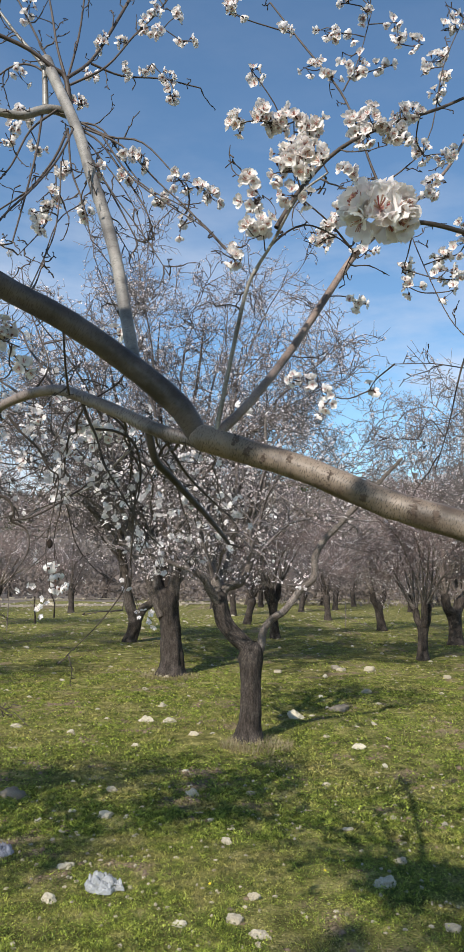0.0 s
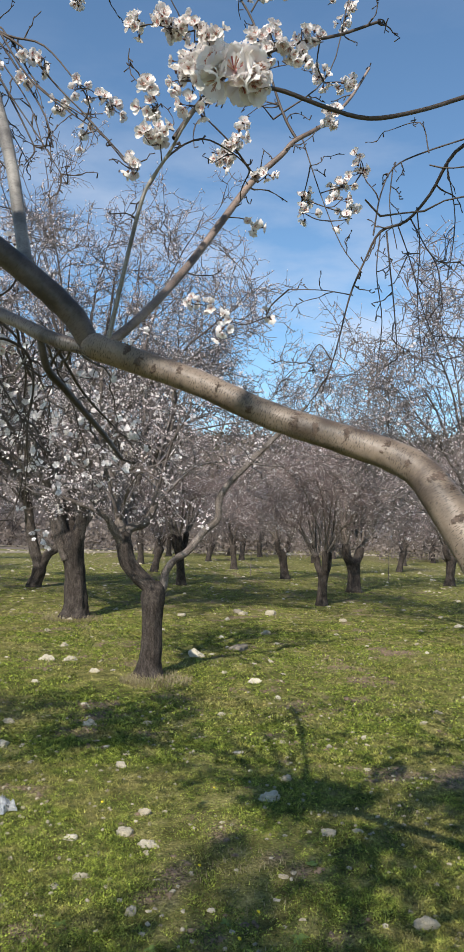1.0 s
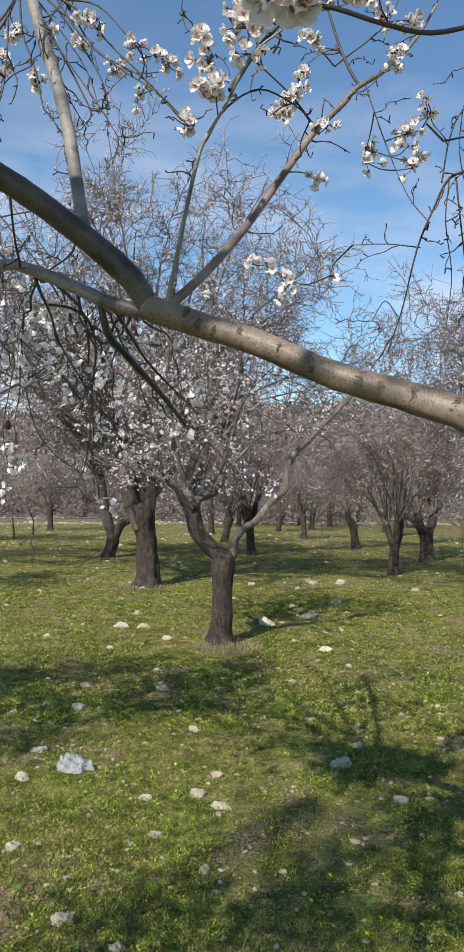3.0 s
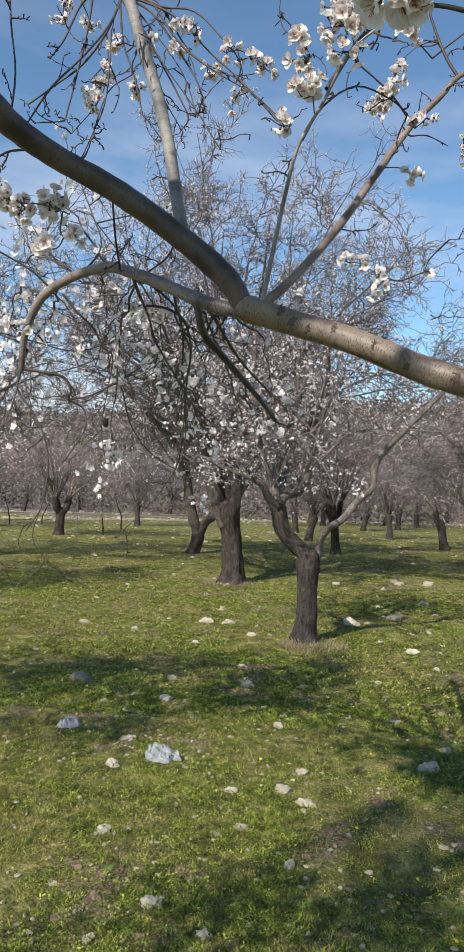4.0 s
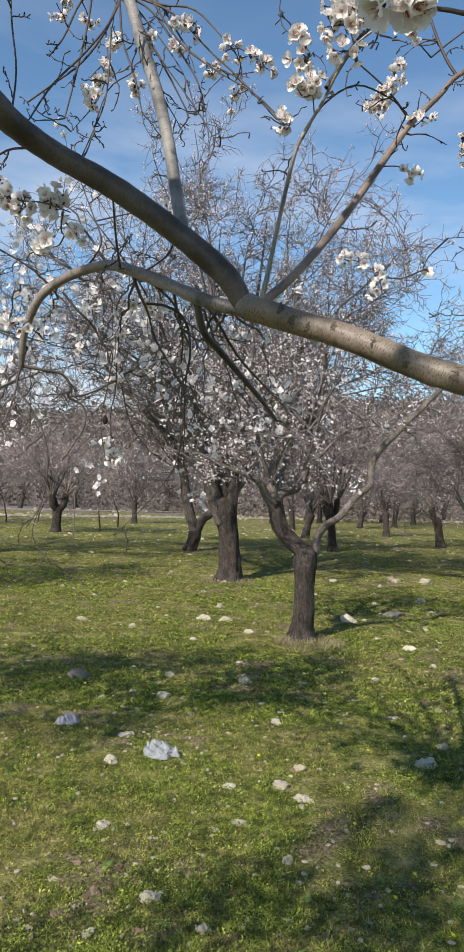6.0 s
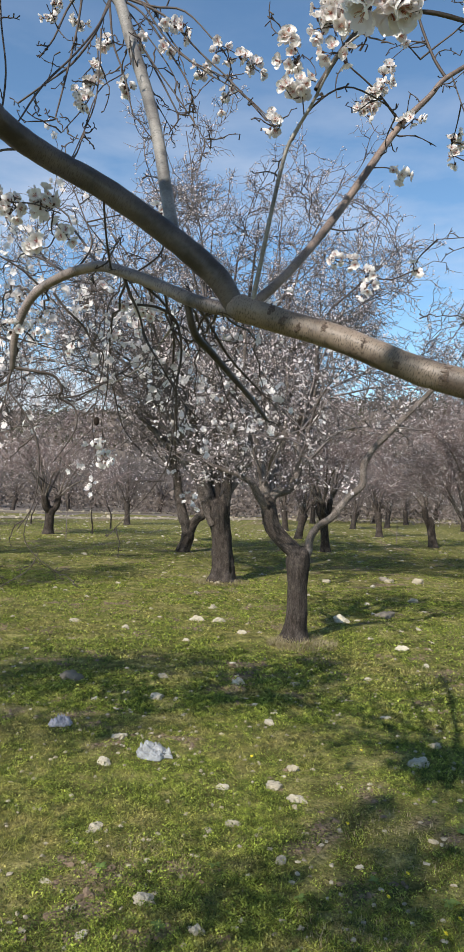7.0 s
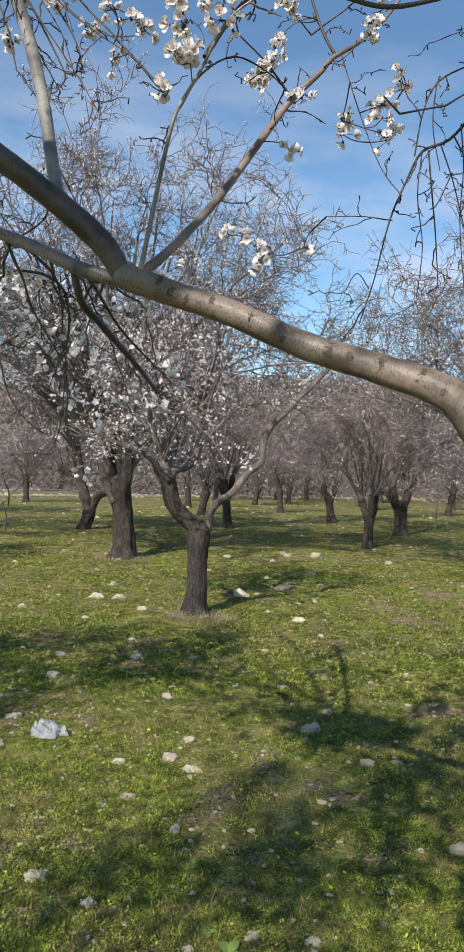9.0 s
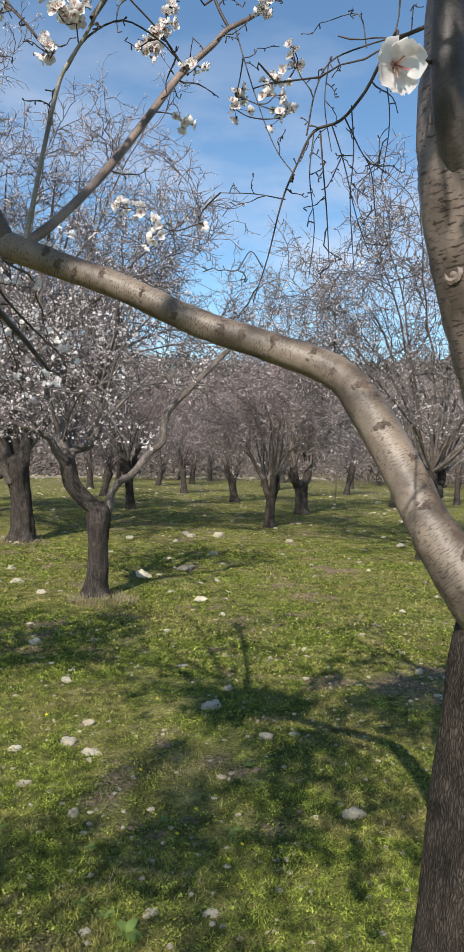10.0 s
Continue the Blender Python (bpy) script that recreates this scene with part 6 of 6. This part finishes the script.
pv, pf = lumps_at(np.stack([xx, yy, np.array([rise(a, b) for a, b in zip(xx, yy)]) + 0.004], -1), 0.010 * (1 + yy * 0.085), rb)
tagged(mesh_object("pebbles", pv, pf, STONE, smooth=False), "small pale pebbles strewn in grass", "pebbles", kind="stuff")

SOIL = make_stone("brown_soil_clod", (0.25, 0.18, 0.125), (0.10, 0.07, 0.048))
c_r = np.random.default_rng(66)
spots_ = [(x, y) for x, y in zip(c_r.uniform(-3.2, 4.0, 26000), 1.6 + 8.0 * c_r.random(26000) ** 1.2) if -0.6 * y - 0.3 < x < 0.66 * y + 0.3 and bare(x, y) > c_r.uniform(0.25, 0.9)]
pv, pf = lumps_at([(x, y, rise(x, y)) for x, y in spots_], c_r.uniform(0.005, 0.016, len(spots_)) * np.array([1 + 0.1 * y for _, y in spots_]), c_r)
tagged(mesh_object("soil_clods", pv, pf, SOIL, smooth=False), "crumbly brown soil clods in bare patches", "soil", kind="stuff")

# ---- plastic litter ----
def make_film(name, tint):
    m, n, l, b = material(name)
    tc = n.new("ShaderNodeTexCoord").outputs["Object"]
    f = tex_noise(n, l, tc, 22.0, 5, 0.6)
    r = ramp(n, (0.35, tuple(c * 0.72 for c in tint)), (0.65, tint))
    l.new(f.outputs["Fac"], r.inputs["Fac"])
    l.new(r.outputs["Color"], b.inputs["Base Color"])
    b.inputs["Roughness"].default_value = 0.28
    t = n.new("ShaderNodeBsdfTransparent")
    mx = n.new("ShaderNodeMixShader")
    mx.inputs["Fac"].default_value = 0.4
    l.new(b.outputs["BSDF"], mx.inputs[1])
    l.new(t.outputs["BSDF"], mx.inputs[2])
    l.new(mx.outputs["Shader"], n["Material Output"].inputs["Surface"])
    bump(n, l, b, f.outputs["Fac"], 0.6, 0.01)
    return m


def crumpled_film(name, place, length, width, high, turn, seed, mat, label):
    """A thin crumpled bag: two layers of creased film that meet in a ragged rim."""
    bm = bmesh.new()
    bmesh.ops.create_icosphere(bm, subdivisions=5, radius=1.0)
    off = Vector((seed * 2.3, seed * 5.1, seed))
    for v in bm.verts:
        p = v.co.copy()
        rim = 1 + 0.45 * noise.noise(Vector((p.x * 1.6, p.y * 1.6, 0)) + off)
        crease = abs(noise.noise(p * 2.6 + off)) + 0.7 * abs(noise.noise(p * 6.0 + off)) + 0.5 * abs(noise.noise(p * 13.0 + off))
        neck = 0.45 if p.x > 0.72 else 1.0
        v.co = Vector((p.x * length * rim, p.y * width * rim * neck, max(0.0, p.z) * high * (0.35 + 1.5 * crease) + 0.004 * p.z))
    for f in bm.faces:
        f.smooth = True
    me = bpy.data.meshes.new(name)
    bm.to_mesh(me)
    bm.free()
    me.materials.append(mat)
    ob = new(name, me)
    ob.matrix_basis = Matrix.LocRotScale((place[0], place[1], rise(*place) + 0.008), Euler((0, 0, turn)), None)
    return tagged(ob, label, "litter", "plastic litter")


crumpled_film("plastic_bag", (-0.79, 3.83), 0.125, 0.075, 0.038, -0.25, 3, make_film("clear_film", (0.44, 0.45, 0.46)), "crumpled clear whitish plastic bag lying in grass")
crumpled_film("plastic_scrap", (-1.47, 4.24), 0.07, 0.05, 0.04, 0.5, 7, make_film("bluish_film", (0.34, 0.35, 0.42)), "small crumpled bluish plastic scrap in grass")


# ---- dry tufts at the trunks, weeds, yellow flowers ----
def tuft(name, x, y, n, reach, tall, mat, seed, label, category, wide=0.002):
    rng = np.random.default_rng(seed)
    a, q = rng.uniform(0, 6.28, n), reach * np.sqrt(rng.random(n))
    bx, by = x + q * np.cos(a), y + q * np.sin(a)
    base = np.stack([bx, by, np.array([rise(u, v) for u, v in zip(bx, by)]) - 0.003], -1)
    h = tall * rng.uniform(0.4, 1.2, n)
    la = a + rng.normal(0, 1.0, n)
    ln = h * np.abs(rng.normal(0.6, 0.4, n))
    tip = base + np.stack([np.cos(la) * ln, np.sin(la) * ln, h], -1)
    side = np.stack([-np.sin(la), np.cos(la), np.zeros(n)], -1) * wide
    V = np.stack([base - side, base + side, tip], 1).reshape(-1, 3)
    return tagged(mesh_object(name, V, np.arange(3 * n).reshape(-1, 3), mat, smooth=False), label, category, kind="stuff")


tuft("dry_grass", 0.1, 7.15, 1300, 0.36, 0.075, STRAW, 5, "dry straw-coloured grass round a trunk", "grass", 0.0035)
tuft("dry_grass", -1.25, 11.95, 800, 0.5, 0.08, STRAW, 6, "dry straw-coloured grass round a trunk", "grass", 0.005)
for k, (x, y, s) in enumerate([(0.45, 3.0, 0.3), (-0.6, 2.6, 0.25), (0.2, 2.1, 0.28), (-1.6, 4.4, 0.4), (1.5, 3.6, 0.35), (0.9, 6.2, 0.4), (-1.9, 6.6, 0.5), (2.0, 7.6, 0.5)]):
    tuft("dry_grass", x, y, 420, s, 0.025, STRAW, 20 + k, "flattened dry grass in a bare patch", "grass")
for k, (x, y) in enumerate([(0.25, 2.35), (-0.15, 2.0), (0.62, 2.2), (-0.5, 3.0), (0.8, 2.75), (0.1, 2.9), (-0.9, 3.3)]):
    tuft("weed", x, y, 60, 0.06, 0.020, GRASS, 40 + k, "taller green weed tuft", "weed", 0.0045)

LEAF = make_leafy("rosette_leaf", (0.10, 0.17, 0.035), (0.24, 0.32, 0.09), 0.3, 0.5)


def rosette(x, y, leaves, length, seed):
    """A flat rosette of oval, slightly cupped leaves."""
    rng = np.random.default_rng(seed)
    plant = thing("rosette", (x, y, rise(x, y)), "broad-leaved green weed rosette among grass", "weed", "weed rosettes")
    for k in range(leaves):
        a, L, tilt = k * 2.4 + rng.normal(0, 0.3), length * rng.uniform(0.7, 1.15), rng.uniform(0.15, 0.7)
        V = []
        for j in range(6):
            t = j / 5
            w = L * 0.26 * math.sin(math.pi * min(1, t * 0.9 + 0.08)) ** 0.8
            for i in (-1, 0, 1):
                r_, z_ = L * t * math.cos(tilt), L * t * math.sin(tilt) - 0.35 * L * t * t + (0.12 * w if i else 0)
                V.append((math.cos(a) * r_ - math.sin(a) * w * i, math.sin(a) * r_ + math.cos(a) * w * i, z_ + 0.006))
        q = [(j * 3 + i, j * 3 + i + 1, j * 3 + i + 4, j * 3 + i + 3) for j in range(5) for i in range(2)]
        mesh_object("leaf", V, q, LEAF, plant)


for k, (x, y, n_, L) in enumerate([(0.10, 2.02, 7, 0.05), (0.17, 1.92, 6, 0.06), (0.02, 2.1, 5, 0.035), (0.62, 2.5, 6, 0.04), (-0.45, 2.2, 6, 0.04), (-0.75, 2.55, 7, 0.04), (0.35, 2.62, 5, 0.035), (0.05, 2.45, 6, 0.03), (0.8, 3.1, 6, 0.04), (-0.3, 2.65, 6, 0.035)]):
    rosette(x, y, n_, L, 400 + k)

YELLOW = make_leafy("yellow_floret", (0.75, 0.58, 0.02), (0.9, 0.75, 0.05), 0.2)
floret = bmesh.new()
for k in range(12):
    a = k * math.pi / 6
    tips_ = [(0, 0, 0), (0.006 * math.cos(a - 0.22), 0.006 * math.sin(a - 0.22), 0.0015), (0.0105 * math.cos(a), 0.0105 * math.sin(a), 0.002 + 0.001 * (k % 2)), (0.006 * math.cos(a + 0.22), 0.006 * math.sin(a + 0.22), 0.0015)]
    floret.faces.new([floret.verts.new(t) for t in tips_])
floret_mesh = bpy.data.meshes.new("floret")
floret.to_mesh(floret_mesh)
floret.free()
floret_mesh.materials.append(YELLOW)
for x, y in [(0.76, 2.31), (0.38, 2.46), (0.48, 2.65), (0.27, 3.06), (0.42, 4.05), (-0.22, 3.85), (0.62, 2.35), (0.55, 2.25)]:
    wf = thing("wildflower", (x, y, rise(x, y)), "small yellow wildflower in the grass", "flower", "yellow wildflowers")
    stems("stalk", [(np.array([(0, 0, -0.005), (0.001, 0, 0.015), (0.002, 0.001, 0.03)]), np.array([0.0009, 0.0008, 0.0007]), 4)], GRASS, wf)
    fl = new("flower_head", floret_mesh)
    fl.parent = wf
    fl.matrix_basis = pose(0.002, 0.001, 0.031, 25, 5, x * 90)

# a dried almond left hanging from a twig
HUSK = make_rough_bark("dried_husk", (0.03, 0.022, 0.018), (0.008, 0.006, 0.005), 4.0)
nut = thing("dried_almond", (-0.69, 2.03, 1.735), "black dried almond hanging from a twig", "almond")
bm = bmesh.new()
bmesh.ops.create_icosphere(bm, subdivisions=3, radius=1.0)
for v in bm.verts:
    k = 1 + 0.12 * noise.noise(v.co * 2.5)
    v.co = Vector((v.co.x * 0.0095 * k, v.co.y * 0.008 * k, v.co.z * 0.0155 * k * (1.0 if v.co.z > 0 else 0.92)))
part("husk", bm, HUSK, nut)
stems("stalk", [(np.array([(0, 0, 0.014), (0.002, 0, 0.03), (-0.002, 0.0, 0.055)]), np.array([0.0016, 0.0012, 0.0012]), 5)], TWIG_DARK, nut)

# thin stakes beside young saplings
for x, y, h in [(3.5, 25.1, 1.1), (8.3, 24.5, 1.1), (-6.7, 20.5, 1.2), (-11.2, 33.5, 0.7)]:
    st = thing("stake", (x, y, rise(x, y)), "thin grey wooden stake in the grass", "stake", "sapling stakes")
    stems("pole", [(np.array([(0, 0, -0.1), (0.01, 0, h * 0.5), (0.0, 0.01, h)]), np.array([0.015, 0.014, 0.012]), 7)], BARK_OLD, st, lumps=0.05)

# ---- pale stony track and the scrub on the hill ----
def make_track():
    m, n, l, b = material("stony_track")
    tc = n.new("ShaderNodeTexCoord").outputs["Object"]
    f = tex_noise(n, l, tc, 3.0, 6, 0.7)
    r = ramp(n, (0.35, (0.18, 0.145, 0.095)), (0.65, (0.31, 0.25, 0.175)))
    l.new(f.outputs["Fac"], r.inputs["Fac"])
    l.new(r.outputs["Color"], b.inputs["Base Color"])
    b.inputs["Roughness"].default_value = 0.95
    return m


TRACK = make_track()
for offset, half in ((0.0, 0.8), (11.0, 0.7)):
    tx = np.arange(-45, 60, 1.5)
    tv = []
    for x in tx:
        for w in (-half, -half * 0.5, half * 0.5, half):
            y = 46.5 + offset + 1.05 * x * (0.55 if x > 0 else 1.0) + w * 1.5 + 0.8 * noise.noise((x * 0.15, w * 0.3, offset))
            tv.append((x, y, rise(x, y) + (0.02 if abs(w) > half * 0.8 else 0.05)))
    tf = [(4 * i + k, 4 * i + 4 + k, 4 * i + 5 + k, 4 * i + 1 + k) for i in range(len(tx) - 1) for k in range(3)]
    tagged(mesh_object("track", tv, tf, TRACK), "pale stony farm track at the field edge", "track", kind="structure")

t_rng = np.random.default_rng(55)
rx = t_rng.uniform(-24, 30, 900)
ry = 46.5 + 11.0 * (t_rng.random(900) < 0.4) + 1.05 * rx * np.where(rx > 0, 0.55, 1.0) + t_rng.normal(0, 1.6, 900)
pv, pf = lumps_at(np.stack([rx, ry, np.array([rise(a, b) for a, b in zip(rx, ry)]) + 0.04], -1), t_rng.uniform(0.04, 0.15, 900), t_rng)
tagged(mesh_object("rubble", pv, pf, STONE, smooth=False), "pale rubble strewn along the farm track", "stones", kind="stuff")

SCRUB = make_leafy("scrub_leaf", (0.035, 0.045, 0.018), (0.10, 0.10, 0.045), 0.15, 0.8)
SCRUB_GREY = make_leafy("bare_scrub", (0.10, 0.08, 0.068), (0.23, 0.19, 0.165), 0.1, 0.8)


def scrub(name, n, y0, y1, tall, seed, mat, label, per=34, leaf=0.13):
    """Bushes far off on the slope, each a loose heap of leaf clumps."""
    rng = np.random.default_rng(seed)
    V = []
    for _ in range(n):
        y = rng.uniform(y0, y1)
        x = rng.uniform(-0.6, 0.7) * y
        h = tall * rng.uniform(0.5, 1.2)
        base = np.array([x, y, rise(x, y)])
        c = rng.normal(0, 1, (per, 3)) * np.array([h * 0.42, h * 0.3, h * 0.26]) + np.array([0, 0, h * 0.5])
        c[:, 2] = np.abs(c[:, 2])
        V.append((base + c)[:, None] + rng.normal(0, h * leaf, (per, 3, 3)))
    V = np.vstack(V).reshape(-1, 3)
    return tagged(mesh_object(name, V, np.arange(len(V)).reshape(-1, 3), mat, smooth=False), label, "scrub", kind="stuff")


scrub("scrub", 520, 44, 75, 1.9, 74, SCRUB_GREY, "grey-brown leafless hedge scrub behind the field", 150, 0.05)
scrub("scrub", 260, 172, 195, 3.6, 71, SCRUB, "dark evergreen scrub along the hill crest")
scrub("scrub", 800, 100, 185, 3.0, 72, SCRUB_GREY, "grey-brown leafless scrub on the hill slope")
scrub("scrub", 220, 100, 178, 2.6, 73, SCRUB, "scattered dark shrubs on the hill slope")
